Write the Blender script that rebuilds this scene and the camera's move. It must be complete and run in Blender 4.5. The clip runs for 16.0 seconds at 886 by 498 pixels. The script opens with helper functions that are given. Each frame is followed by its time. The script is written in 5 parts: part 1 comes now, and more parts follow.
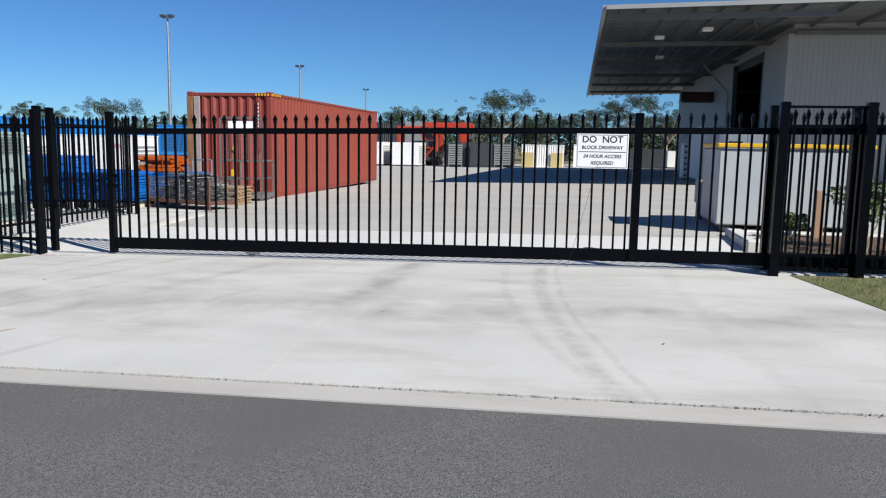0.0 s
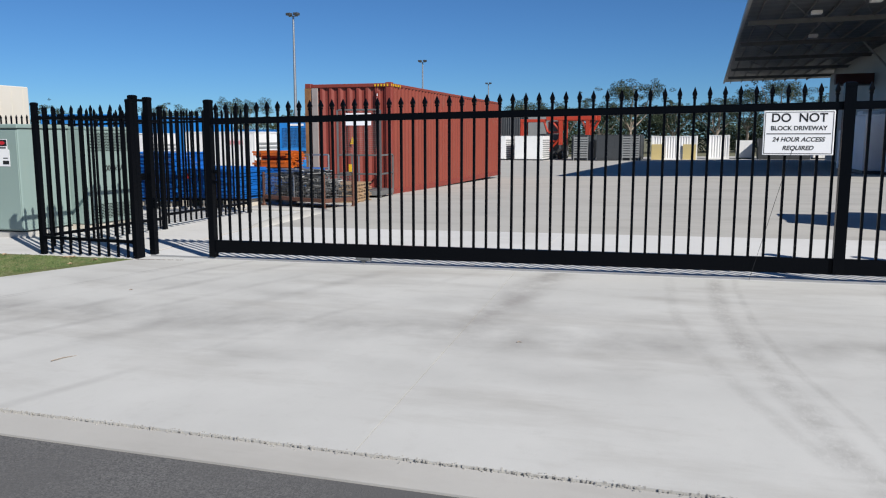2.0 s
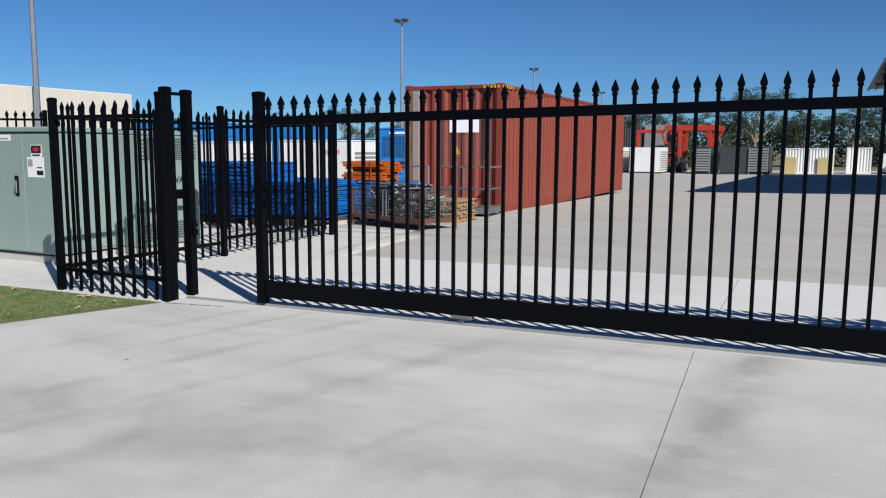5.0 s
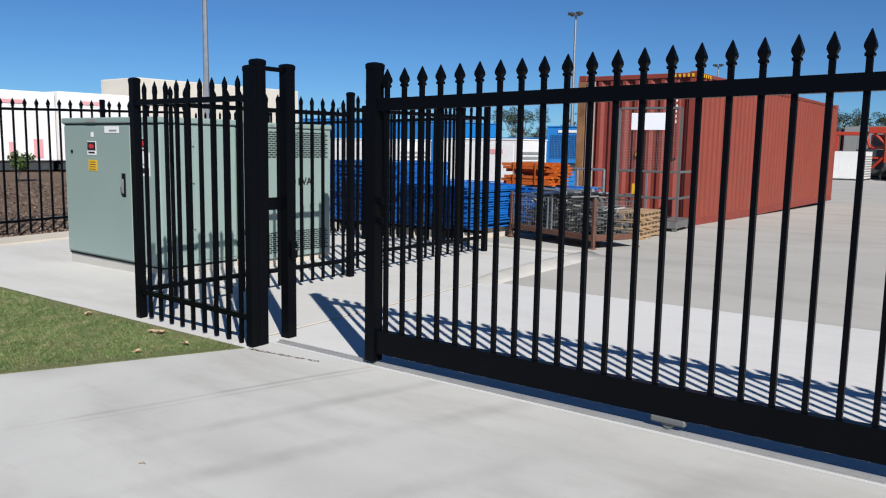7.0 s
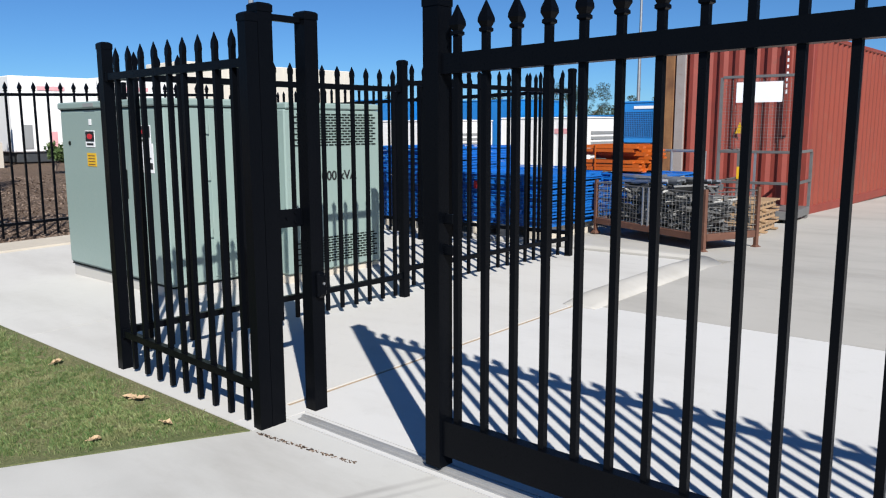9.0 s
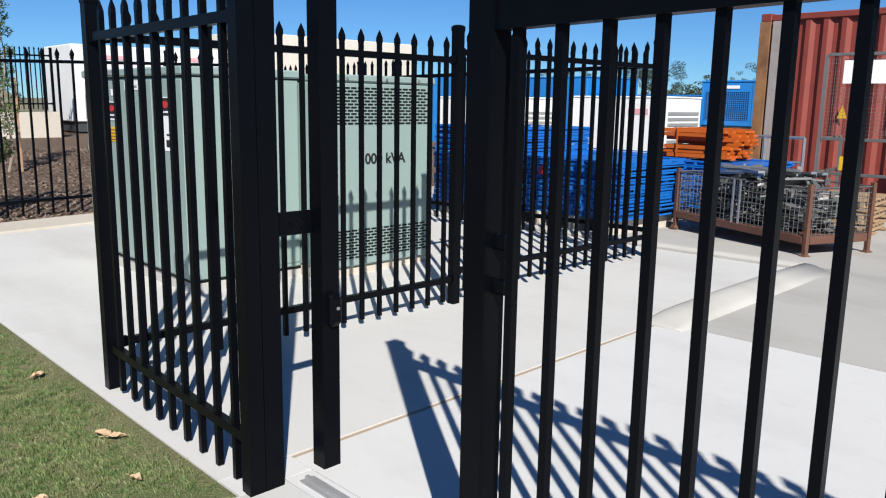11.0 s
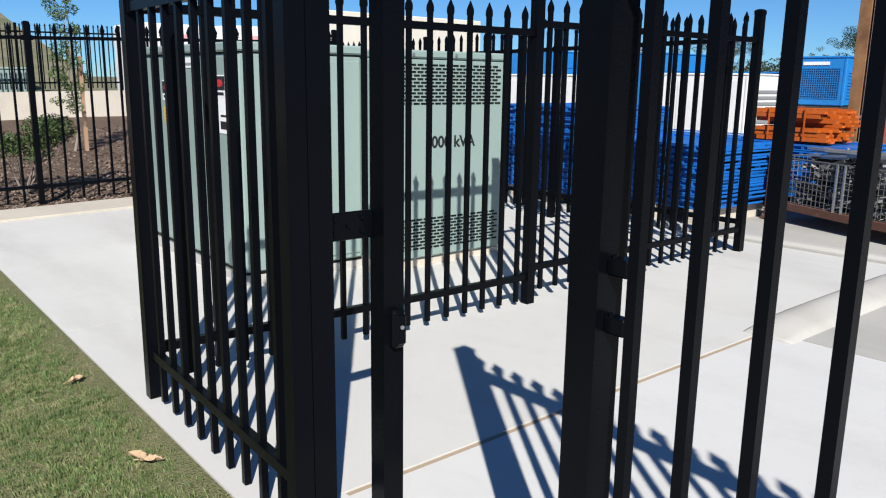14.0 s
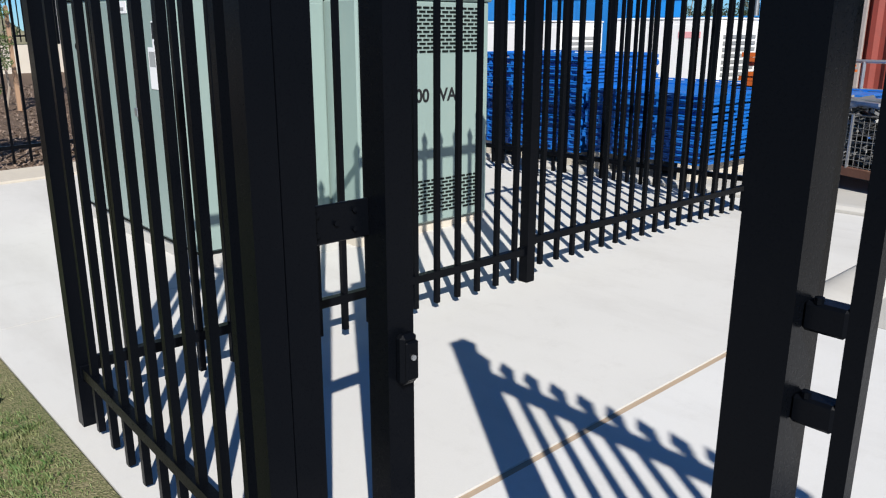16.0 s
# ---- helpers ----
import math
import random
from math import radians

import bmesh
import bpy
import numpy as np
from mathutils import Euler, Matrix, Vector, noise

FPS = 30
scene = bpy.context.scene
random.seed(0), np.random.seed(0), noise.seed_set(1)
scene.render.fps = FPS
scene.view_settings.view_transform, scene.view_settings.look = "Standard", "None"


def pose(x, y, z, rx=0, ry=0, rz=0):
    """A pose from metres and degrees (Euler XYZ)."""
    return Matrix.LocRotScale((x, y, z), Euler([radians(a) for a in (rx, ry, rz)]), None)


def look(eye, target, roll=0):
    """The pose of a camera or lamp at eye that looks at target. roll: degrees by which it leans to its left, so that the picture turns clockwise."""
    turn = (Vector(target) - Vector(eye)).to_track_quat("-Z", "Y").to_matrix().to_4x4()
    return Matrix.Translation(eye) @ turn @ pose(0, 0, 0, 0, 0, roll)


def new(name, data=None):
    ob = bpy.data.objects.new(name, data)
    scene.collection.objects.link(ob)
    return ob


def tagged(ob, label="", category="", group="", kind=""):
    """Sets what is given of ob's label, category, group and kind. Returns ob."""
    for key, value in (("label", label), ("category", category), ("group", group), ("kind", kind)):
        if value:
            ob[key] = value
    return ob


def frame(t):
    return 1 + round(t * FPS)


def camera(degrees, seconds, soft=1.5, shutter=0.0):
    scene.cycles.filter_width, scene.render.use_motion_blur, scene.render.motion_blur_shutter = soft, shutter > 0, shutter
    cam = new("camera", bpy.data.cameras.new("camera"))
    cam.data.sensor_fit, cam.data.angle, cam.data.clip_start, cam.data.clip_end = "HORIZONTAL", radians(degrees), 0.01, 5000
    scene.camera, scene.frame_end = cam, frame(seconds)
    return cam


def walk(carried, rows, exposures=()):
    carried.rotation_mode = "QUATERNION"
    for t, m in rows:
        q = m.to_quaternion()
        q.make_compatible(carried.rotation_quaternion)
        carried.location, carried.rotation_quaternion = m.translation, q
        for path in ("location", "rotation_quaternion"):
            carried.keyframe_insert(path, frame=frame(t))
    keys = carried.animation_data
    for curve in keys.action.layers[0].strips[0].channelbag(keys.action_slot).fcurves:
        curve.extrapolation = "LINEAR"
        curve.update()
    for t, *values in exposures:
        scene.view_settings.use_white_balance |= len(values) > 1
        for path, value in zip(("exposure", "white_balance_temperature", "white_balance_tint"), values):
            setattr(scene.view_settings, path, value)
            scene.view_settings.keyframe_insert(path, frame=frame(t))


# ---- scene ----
cam = camera(59.0, 16.0, soft=1.15)
EXPOSURES = [(0, 0.43), (1.5, 0.28), (3.5, 0.14), (6, 0.2), (7, 0.24), (8.2, 0.36), (10.5, 0.46), (16, 0.47)]
PATH = [
    (0, (7.146, -9.551, 1.597), (6.819, -7.596, 1.33), 1.0),
    (0.5, (7.075, -9.181, 1.536), (6.686, -7.238, 1.275), -0.3),
    (1, (6.995, -8.813, 1.542), (6.501, -6.895, 1.26), -0.1),
    (1.5, (6.776, -8.364, 1.5), (6.218, -6.465, 1.211), 0.2),
    (2, (6.632, -7.958, 1.495), (6.006, -6.08, 1.213), -0.0),
    (2.5, (6.56, -7.601, 1.51), (5.829, -5.761, 1.229), 0.4),
    (3, (6.368, -7.202, 1.516), (5.617, -5.371, 1.225), -0.1),
    (3.5, (6.108, -6.682, 1.434), (5.314, -4.869, 1.147), -0.7),
    (3.7, (6.102, -6.56, 1.492), (5.285, -4.755, 1.217), -0.3),
    (5.8, (5.075, -4.565, 1.37), (4.106, -2.833, 1.115), 0.4),
    (6, (4.993, -4.368, 1.349), (3.962, -2.675, 1.083), 0.3),
    (6.5, (4.719, -3.843, 1.38), (3.527, -2.26, 1.11), 1.1),
    (7, (4.373, -3.44, 1.432), (3.145, -1.882, 1.173), 1.0),
    (7.5, (4.009, -2.985, 1.398), (2.706, -1.491, 1.136), 0.6),
    (8, (3.67, -2.659, 1.435), (2.32, -1.211, 1.153), 0.3),
    (8.2, (3.54, -2.529, 1.444), (2.198, -1.074, 1.16), -0.1),
    (10.3, (2.58, -1.576, 1.446), (1.244, -0.13, 1.095), 0.0),
    (10.5, (2.548, -1.499, 1.437), (1.191, -0.075, 1.076), 0.2),
    (11, (2.44, -1.356, 1.458), (1.001, -0.016, 1.091), 0.9),
    (11.5, (2.335, -1.294, 1.464), (0.862, 0.015, 1.121), 0.2),
    (12, (2.198, -1.272, 1.469), (0.73, 0.042, 1.126), -0.4),
    (12.5, (2.13, -1.228, 1.458), (0.664, 0.079, 1.081), -0.5),
    (13, (2.08, -1.151, 1.462), (0.599, 0.131, 1.06), -0.2),
    (13.5, (2.045, -1.104, 1.458), (0.54, 0.149, 1.052), 0.4),
    (14, (2.007, -1.062, 1.457), (0.475, 0.152, 1.035), 0.8),
    (14.5, (1.876, -1.015, 1.439), (0.344, 0.185, 0.98), 0.9),
    (15, (1.691, -0.981, 1.459), (0.207, 0.262, 0.956), -0.2),
    (15.5, (1.542, -0.913, 1.435), (0.103, 0.373, 0.909), -0.1),
    (16, (1.366, -0.747, 1.422), (-0.077, 0.529, 0.883), 0.1),
]
walk(cam, [(t, look(eye, target, roll)) for t, eye, target, roll in PATH], EXPOSURES)

# ---- light ----
world = bpy.data.worlds.new("world")
scene.world = world
world.use_nodes = True
wn = world.node_tree
sky = wn.nodes.new("ShaderNodeTexSky")
sky.sky_type, sky.sun_disc = "NISHITA", False
sky.sun_elevation, sky.sun_rotation = radians(37.9), radians(123.6)
sky.altitude, sky.air_density, sky.dust_density, sky.ozone_density = 1500, 0.9, 0.0, 4.0
tint = wn.nodes.new("ShaderNodeMix")
tint.data_type, tint.blend_type = "RGBA", "MULTIPLY"
tint.inputs["Factor"].default_value = 1.0
tint.inputs["B"].default_value = (0.50, 0.835, 1.15, 1)
wn.links.new(sky.outputs[0], tint.inputs["A"])
wn.links.new(tint.outputs["Result"], wn.nodes["Background"].inputs[0])
wn.nodes["Background"].inputs[1].default_value = 0.060
sun_data = bpy.data.lights.new("sun", "SUN")
sun_data.energy, sun_data.angle, sun_data.color = 5.0, radians(0.53), (1.0, 0.965, 0.91)
sun = new("sun", sun_data)
sun.matrix_world = look((1.07 * 20, -0.71 * 20, 20), (0, 0, 0))


# ---- materials ----
def nodes_of(name):
    m = bpy.data.materials.new(name)
    m.use_nodes = True
    return m, m.node_tree.nodes, m.node_tree.links, m.node_tree.nodes["Principled BSDF"]


def noise_node(N, L, scale, detail=4, rough=0.55, stretch=None, src="Object"):
    tc = N.new("ShaderNodeTexCoord")
    n = N.new("ShaderNodeTexNoise")
    n.inputs["Scale"].default_value, n.inputs["Detail"].default_value, n.inputs["Roughness"].default_value = scale, detail, rough
    out = tc.outputs[src]
    if stretch:
        mp = N.new("ShaderNodeMapping")
        mp.inputs["Scale"].default_value = stretch
        L.new(out, mp.inputs[0])
        out = mp.outputs[0]
    L.new(out, n.inputs["Vector"])
    return n.outputs["Fac"]


def mixc(N, L, fac, a, b, mode="MIX"):
    x = N.new("ShaderNodeMix")
    x.data_type, x.blend_type = "RGBA", mode
    for sock, v in ((x.inputs["Factor"], fac), (x.inputs["A"], a), (x.inputs["B"], b)):
        if hasattr(v, "links") or hasattr(v, "is_linked"):
            L.new(v, sock)
        elif isinstance(v, (int, float)):
            sock.default_value = v
        else:
            sock.default_value = (*v, 1)
    return x.outputs["Result"]


def ramp(N, L, fac, lo, hi):
    r = N.new("ShaderNodeMapRange")
    r.clamp = True
    r.inputs["From Min"].default_value, r.inputs["From Max"].default_value = lo, hi
    L.new(fac, r.inputs["Value"])
    return r.outputs["Result"]


def math_node(N, L, op, a, b=0.0):
    x = N.new("ShaderNodeMath")
    x.operation = op
    for i, v in enumerate((a, b)):
        if isinstance(v, (int, float)):
            x.inputs[i].default_value = v
        else:
            L.new(v, x.inputs[i])
    return x.outputs[0]


def mat(name, col, rough=0.6, metal=0.0, col2=None, big=1.5, fine=40.0, amount=0.5, bump=0.15, rvar=0.12, dirt=None, dirt_amt=0.5, spec=0.5, island=0.0, coat=0.0):
    """Paint, metal, plastic: a base colour with soft patches, fine grain, optional dirt or rust patches and bump."""
    m, N, L, P = nodes_of(name)
    col2 = col2 or tuple(c * 0.72 for c in col)
    a = ramp(N, L, noise_node(N, L, big, 5), 0.35, 0.7)
    b = noise_node(N, L, fine, 3)
    c = mixc(N, L, math_node(N, L, "MULTIPLY", a, amount), col, col2)
    c = mixc(N, L, math_node(N, L, "MULTIPLY", ramp(N, L, b, 0.4, 0.75), amount * 0.5), c, col2)
    if dirt:
        d = ramp(N, L, noise_node(N, L, big * 2.3, 8, 0.7), 0.56, 0.72)
        c = mixc(N, L, math_node(N, L, "MULTIPLY", d, dirt_amt), c, dirt)
    if island:
        oi = N.new("ShaderNodeObjectInfo")
        geo = N.new("ShaderNodeNewGeometry")
        r = math_node(N, L, "FRACT", math_node(N, L, "ADD", oi.outputs["Random"], geo.outputs["Random Per Island"]))
        c = mixc(N, L, math_node(N, L, "MULTIPLY", r, island), c, tuple(x * 0.45 for x in col))
    L.new(c, P.inputs["Base Color"])
    P.inputs["Metallic"].default_value = metal
    P.inputs["Specular IOR Level"].default_value = spec
    if coat:
        P.inputs["Coat Weight"].default_value, P.inputs["Coat Roughness"].default_value = coat, 0.12
    r = N.new("ShaderNodeMapRange")
    r.inputs["To Min"].default_value, r.inputs["To Max"].default_value = max(rough - rvar, 0.02), min(rough + rvar, 1)
    L.new(b, r.inputs["Value"])
    L.new(r.outputs[0], P.inputs["Roughness"])
    if bump:
        bp = N.new("ShaderNodeBump")
        bp.inputs["Strength"].default_value, bp.inputs["Distance"].default_value = bump, 0.004
        L.new(b, bp.inputs["Height"])
        L.new(bp.outputs[0], P.inputs["Normal"])
    return m


def concrete(name, col, marks=False, stain=(0.3, 0.28, 0.25), amount=0.45, speck=0.15):
    """Broom-finished concrete with cloudy patches, stains, speckle and, on the driveway, tyre marks."""
    m, N, L, P = nodes_of(name)
    dark = tuple(c * 0.74 for c in col)
    c = mixc(N, L, math_node(N, L, "MULTIPLY", ramp(N, L, noise_node(N, L, 0.55, 6, 0.6), 0.42, 0.72), amount), col, dark)
    c = mixc(N, L, math_node(N, L, "MULTIPLY", ramp(N, L, noise_node(N, L, 1.1, 7, 0.65, (0.35, 1.3, 1)), 0.5, 0.72), amount), c, stain)
    c = mixc(N, L, math_node(N, L, "MULTIPLY", ramp(N, L, noise_node(N, L, 7, 6, 0.7), 0.55, 0.8), 0.18), c, stain)
    fine = noise_node(N, L, 160, 3, 0.7)
    c = mixc(N, L, math_node(N, L, "MULTIPLY", ramp(N, L, fine, 0.35, 0.7), speck), c, dark)
    if marks:
        tc = N.new("ShaderNodeTexCoord")
        sp = N.new("ShaderNodeSeparateXYZ")
        L.new(tc.outputs["Object"], sp.inputs[0])
        y2 = math_node(N, L, "POWER", math_node(N, L, "ABSOLUTE", math_node(N, L, "ADD", sp.outputs["Y"], -0.2)), 2.0)
        wob = math_node(N, L, "MULTIPLY", noise_node(N, L, 0.8, 2), 0.12)
        patch = ramp(N, L, noise_node(N, L, 2.2, 6, 0.7), 0.3, 0.6)
        tread = ramp(N, L, noise_node(N, L, 14, 3, 0.6, (3, 1, 1)), 0.12, 0.5)
        for x0, k, width, strength in ((6.82, 0.034, 0.075, 0.4), (7.02, 0.0345, 0.03, 0.24), (6.4, 0.05, 0.05, 0.2), (8.3, 0.02, 0.08, 0.14)):
            f = math_node(N, L, "ADD", math_node(N, L, "MULTIPLY", y2, k), x0)
            d = math_node(N, L, "ABSOLUTE", math_node(N, L, "SUBTRACT", math_node(N, L, "ADD", sp.outputs["X"], wob), f))
            mk = math_node(N, L, "SUBTRACT", 1.0, ramp(N, L, d, width * 0.5, width * 1.5))
            mk = math_node(N, L, "MULTIPLY", math_node(N, L, "MULTIPLY", mk, patch), math_node(N, L, "MULTIPLY", tread, strength))
            c = mixc(N, L, mk, c, (0.2, 0.185, 0.17))
        # straight wheel tracks fanning in from the street
        for x0, k, width, strength in ((0.965, 0.39, 0.018, 0.5), (1.04, 0.39, 0.014, 0.36), (1.5, 0.37, 0.05, 0.3), (2.15, 0.39, 0.07, 0.32), (2.8, 0.39, 0.06, 0.34), (3.5, 0.4, 0.1, 0.24), (4.4, 0.36, 0.05, 0.24), (-0.2, 0.45, 0.1, 0.2)):
            f = math_node(N, L, "ADD", math_node(N, L, "MULTIPLY", sp.outputs["Y"], k), x0)
            d = math_node(N, L, "ABSOLUTE", math_node(N, L, "SUBTRACT", math_node(N, L, "ADD", sp.outputs["X"], math_node(N, L, "MULTIPLY", wob, 0.6)), f))
            mk = math_node(N, L, "SUBTRACT", 1.0, ramp(N, L, d, width * 0.4, width * 1.7))
            mk = math_node(N, L, "MULTIPLY", math_node(N, L, "MULTIPLY", mk, ramp(N, L, noise_node(N, L, 0.9, 5, 0.6), 0.4, 0.62)), strength)
            c = mixc(N, L, mk, c, (0.22, 0.21, 0.2))
        # worn wheel path and broad dirt bands across the apron
        for y0, slope, width, strength in ((-2.45, 0.03, 0.26, 0.75), (-1.1, -0.06, 0.14, 0.34), (-3.3, 0.04, 0.16, 0.32), (-0.6, -0.02, 0.06, 0.2)):
            f = math_node(N, L, "ADD", math_node(N, L, "MULTIPLY", sp.outputs["X"], slope), y0)
            d = math_node(N, L, "ABSOLUTE", math_node(N, L, "SUBTRACT", math_node(N, L, "ADD", sp.outputs["Y"], math_node(N, L, "MULTIPLY", noise_node(N, L, 0.45, 3), 0.9)), math_node(N, L, "ADD", f, 0.45)))
            mk = math_node(N, L, "SUBTRACT", 1.0, ramp(N, L, d, width * 0.2, width * 2.2))
            mk = math_node(N, L, "MULTIPLY", math_node(N, L, "MULTIPLY", mk, ramp(N, L, noise_node(N, L, 0.9, 5, 0.6), 0.38, 0.66)), strength)
            c = mixc(N, L, mk, c, (0.24, 0.23, 0.215))
        d = math_node(N, L, "ABSOLUTE", math_node(N, L, "SUBTRACT", math_node(N, L, "ADD", sp.outputs["X"], math_node(N, L, "MULTIPLY", wob, 3.0)), math_node(N, L, "ADD", math_node(N, L, "MULTIPLY", sp.outputs["Y"], 0.1), 5.35)))
        near = ramp(N, L, sp.outputs["Y"], -3.0, -1.9)
        mk = math_node(N, L, "MULTIPLY", math_node(N, L, "SUBTRACT", 1.0, ramp(N, L, d, 0.04, 0.3)), math_node(N, L, "MULTIPLY", math_node(N, L, "MULTIPLY", patch, near), 0.62))
        c = mixc(N, L, mk, c, (0.25, 0.235, 0.22))
    L.new(c, P.inputs["Base Color"])
    P.inputs["Roughness"].default_value = 0.9
    P.inputs["Specular IOR Level"].default_value = 0.25
    bp = N.new("ShaderNodeBump")
    bp.inputs["Strength"].default_value, bp.inputs["Distance"].default_value = 0.25, 0.003
    L.new(noise_node(N, L, 90, 5, 0.7, (3, 1, 1)), bp.inputs["Height"])
    L.new(bp.outputs[0], P.inputs["Normal"])
    return m


def speckled(name, cols, scale, rough=0.95, bump=0.6, dist=0.01):
    """Aggregate, mulch or turf: cells of a few tones under soft patches."""
    m, N, L, P = nodes_of(name)
    tc = N.new("ShaderNodeTexCoord")
    v = N.new("ShaderNodeTexVoronoi")
    v.inputs["Scale"].default_value = scale
    L.new(tc.outputs["Object"], v.inputs["Vector"])
    sp = N.new("ShaderNodeSeparateColor")
    L.new(v.outputs["Color"], sp.inputs[0])
    c = mixc(N, L, sp.outputs[0], cols[0], cols[1])
    c = mixc(N, L, ramp(N, L, noise_node(N, L, 0.7, 6, 0.6), 0.4, 0.68), c, cols[2])
    c = mixc(N, L, ramp(N, L, noise_node(N, L, scale * 0.3, 5, 0.7), 0.62, 0.78), c, cols[3])
    L.new(c, P.inputs["Base Color"])
    P.inputs["Roughness"].default_value = rough
    P.inputs["Specular IOR Level"].default_value = 0.2
    bp = N.new("ShaderNodeBump")
    bp.inputs["Strength"].default_value, bp.inputs["Distance"].default_value = bump, dist
    L.new(v.outputs["Distance"], bp.inputs["Height"])
    L.new(bp.outputs[0], P.inputs["Normal"])
    return m


M_drive = concrete("apron_concrete", (0.545, 0.54, 0.51), marks=True, amount=0.5)
M_inner = concrete("new_concrete", (0.61, 0.605, 0.585), amount=0.25)
M_path = concrete("path_concrete", (0.58, 0.57, 0.54), amount=0.3)
M_yard = concrete("yard_concrete", (0.44, 0.425, 0.39), amount=0.45, stain=(0.24, 0.225, 0.2))
M_gutter = concrete("gutter_concrete", (0.47, 0.455, 0.42), amount=0.5)
M_wallc = concrete("retaining_concrete", (0.55, 0.50, 0.42), amount=0.4)
M_joint = mat("joint_filler", (0.40, 0.31, 0.22), 0.9, col2=(0.28, 0.2, 0.13), fine=120, bump=0.5)
M_asphalt = speckled("asphalt", ((0.07, 0.07, 0.071), (0.19, 0.187, 0.18), (0.115, 0.113, 0.11), (0.25, 0.245, 0.235)), 130, 0.9, 0.55, 0.005)
M_mulch = speckled("bark_mulch", ((0.085, 0.058, 0.042), (0.24, 0.17, 0.125), (0.15, 0.108, 0.08), (0.30, 0.22, 0.165)), 48, 1.0, 1.0, 0.03)
M_soil = speckled("turf_base", ((0.11, 0.115, 0.05), (0.25, 0.22, 0.125), (0.095, 0.13, 0.046), (0.33, 0.28, 0.185)), 130, 1.0, 0.6, 0.012)
M_earth = speckled("far_earth", ((0.16, 0.15, 0.10), (0.22, 0.2, 0.14), (0.12, 0.13, 0.07), (0.2, 0.18, 0.13)), 3, 1.0, 0.2, 0.02)
M_black = mat("black_powder_coat", (0.002, 0.0026, 0.004), 0.3, col2=(0.003, 0.0036, 0.005), fine=220, bump=0.06, dirt=(0.007, 0.008, 0.010), dirt_amt=0.2, spec=0.065)
M_galv = mat("galvanised_steel", (0.42, 0.43, 0.44), 0.42, 0.75, col2=(0.27, 0.275, 0.28), big=6, fine=60, dirt=(0.2, 0.17, 0.14))
M_rail = mat("dull_galvanised_rail", (0.40, 0.40, 0.395), 0.5, 0.35, col2=(0.29, 0.29, 0.285), big=6, fine=60, dirt=(0.3, 0.27, 0.23))
M_galvd = mat("weathered_steel", (0.25, 0.25, 0.245), 0.55, 0.45, col2=(0.12, 0.12, 0.12), big=8, fine=60, dirt=(0.16, 0.11, 0.075), island=0.8)
M_rust = mat("rusty_brown_steel", (0.135, 0.058, 0.036), 0.75, 0.1, col2=(0.075, 0.035, 0.024), big=5, fine=70, dirt=(0.3, 0.17, 0.1))
M_red = mat("oxide_red_paint", (0.222, 0.044, 0.026), 0.55, col2=(0.18, 0.037, 0.023), big=0.9, fine=30, amount=0.6, dirt=(0.2, 0.075, 0.05), dirt_amt=0.6)
M_redd = mat("aged_red_paint", (0.24, 0.04, 0.026), 0.6, col2=(0.17, 0.03, 0.02), big=3, fine=40, amount=0.7, dirt=(0.12, 0.045, 0.03), dirt_amt=0.7)
M_greyp = mat("grey_patch_paint", (0.33, 0.29, 0.27), 0.6, big=5, fine=50, dirt=(0.22, 0.12, 0.08))
M_timber = mat("rust_streaked_timber", (0.30, 0.15, 0.06), 0.8, col2=(0.13, 0.055, 0.025), big=4, fine=60, amount=0.9, bump=0.4)
M_pallet = mat("pallet_timber", (0.42, 0.28, 0.16), 0.8, col2=(0.28, 0.17, 0.09), big=5, fine=80, bump=0.4, island=0.4)
M_white = mat("white_paint", (0.80, 0.80, 0.79), 0.45, col2=(0.68, 0.68, 0.66), big=1.2, fine=30, amount=0.35, dirt=(0.5, 0.48, 0.44), dirt_amt=0.4)
M_paper = mat("white_card", (0.82, 0.83, 0.86), 0.6, col2=(0.76, 0.77, 0.8), amount=0.3, bump=0.05)
M_cream = mat("cream_panel", (0.64, 0.60, 0.52), 0.6, col2=(0.57, 0.53, 0.45), big=0.6, amount=0.5)
M_blue = mat("blue_paint", (0.014, 0.21, 0.58), 0.45, col2=(0.012, 0.17, 0.48), big=2, fine=30, amount=0.5, dirt=(0.06, 0.12, 0.25), dirt_amt=0.4)
M_bluep = mat("blue_plastic", (0.009, 0.155, 0.56), 0.42, col2=(0.008, 0.115, 0.44), big=4, fine=40, amount=0.7, dirt=(0.05, 0.13, 0.36), dirt_amt=0.4, island=0.3)
M_blued = mat("dark_blue_mesh", (0.008, 0.045, 0.15), 0.5, bump=0.3)
M_orange = mat("orange_paint", (0.62, 0.13, 0.012), 0.5, col2=(0.45, 0.085, 0.01), big=5, fine=40, amount=0.8, dirt=(0.25, 0.09, 0.03), dirt_amt=0.5, island=0.4)
M_cred = mat("machine_red", (0.46, 0.045, 0.018), 0.4, big=2, fine=30, dirt=(0.2, 0.04, 0.03))
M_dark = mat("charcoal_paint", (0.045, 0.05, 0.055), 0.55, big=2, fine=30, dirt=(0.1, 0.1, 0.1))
# dark red of the wall box, lowered further to carry the canopy's shade
M_redshade = mat("shaded_red_paint", (0.07, 0.016, 0.013), 0.6)
M_rubber = mat("black_rubber", (0.015, 0.015, 0.015), 0.8, fine=90)
M_louv = mat("grey_louvre", (0.28, 0.29, 0.29), 0.5, fine=50)
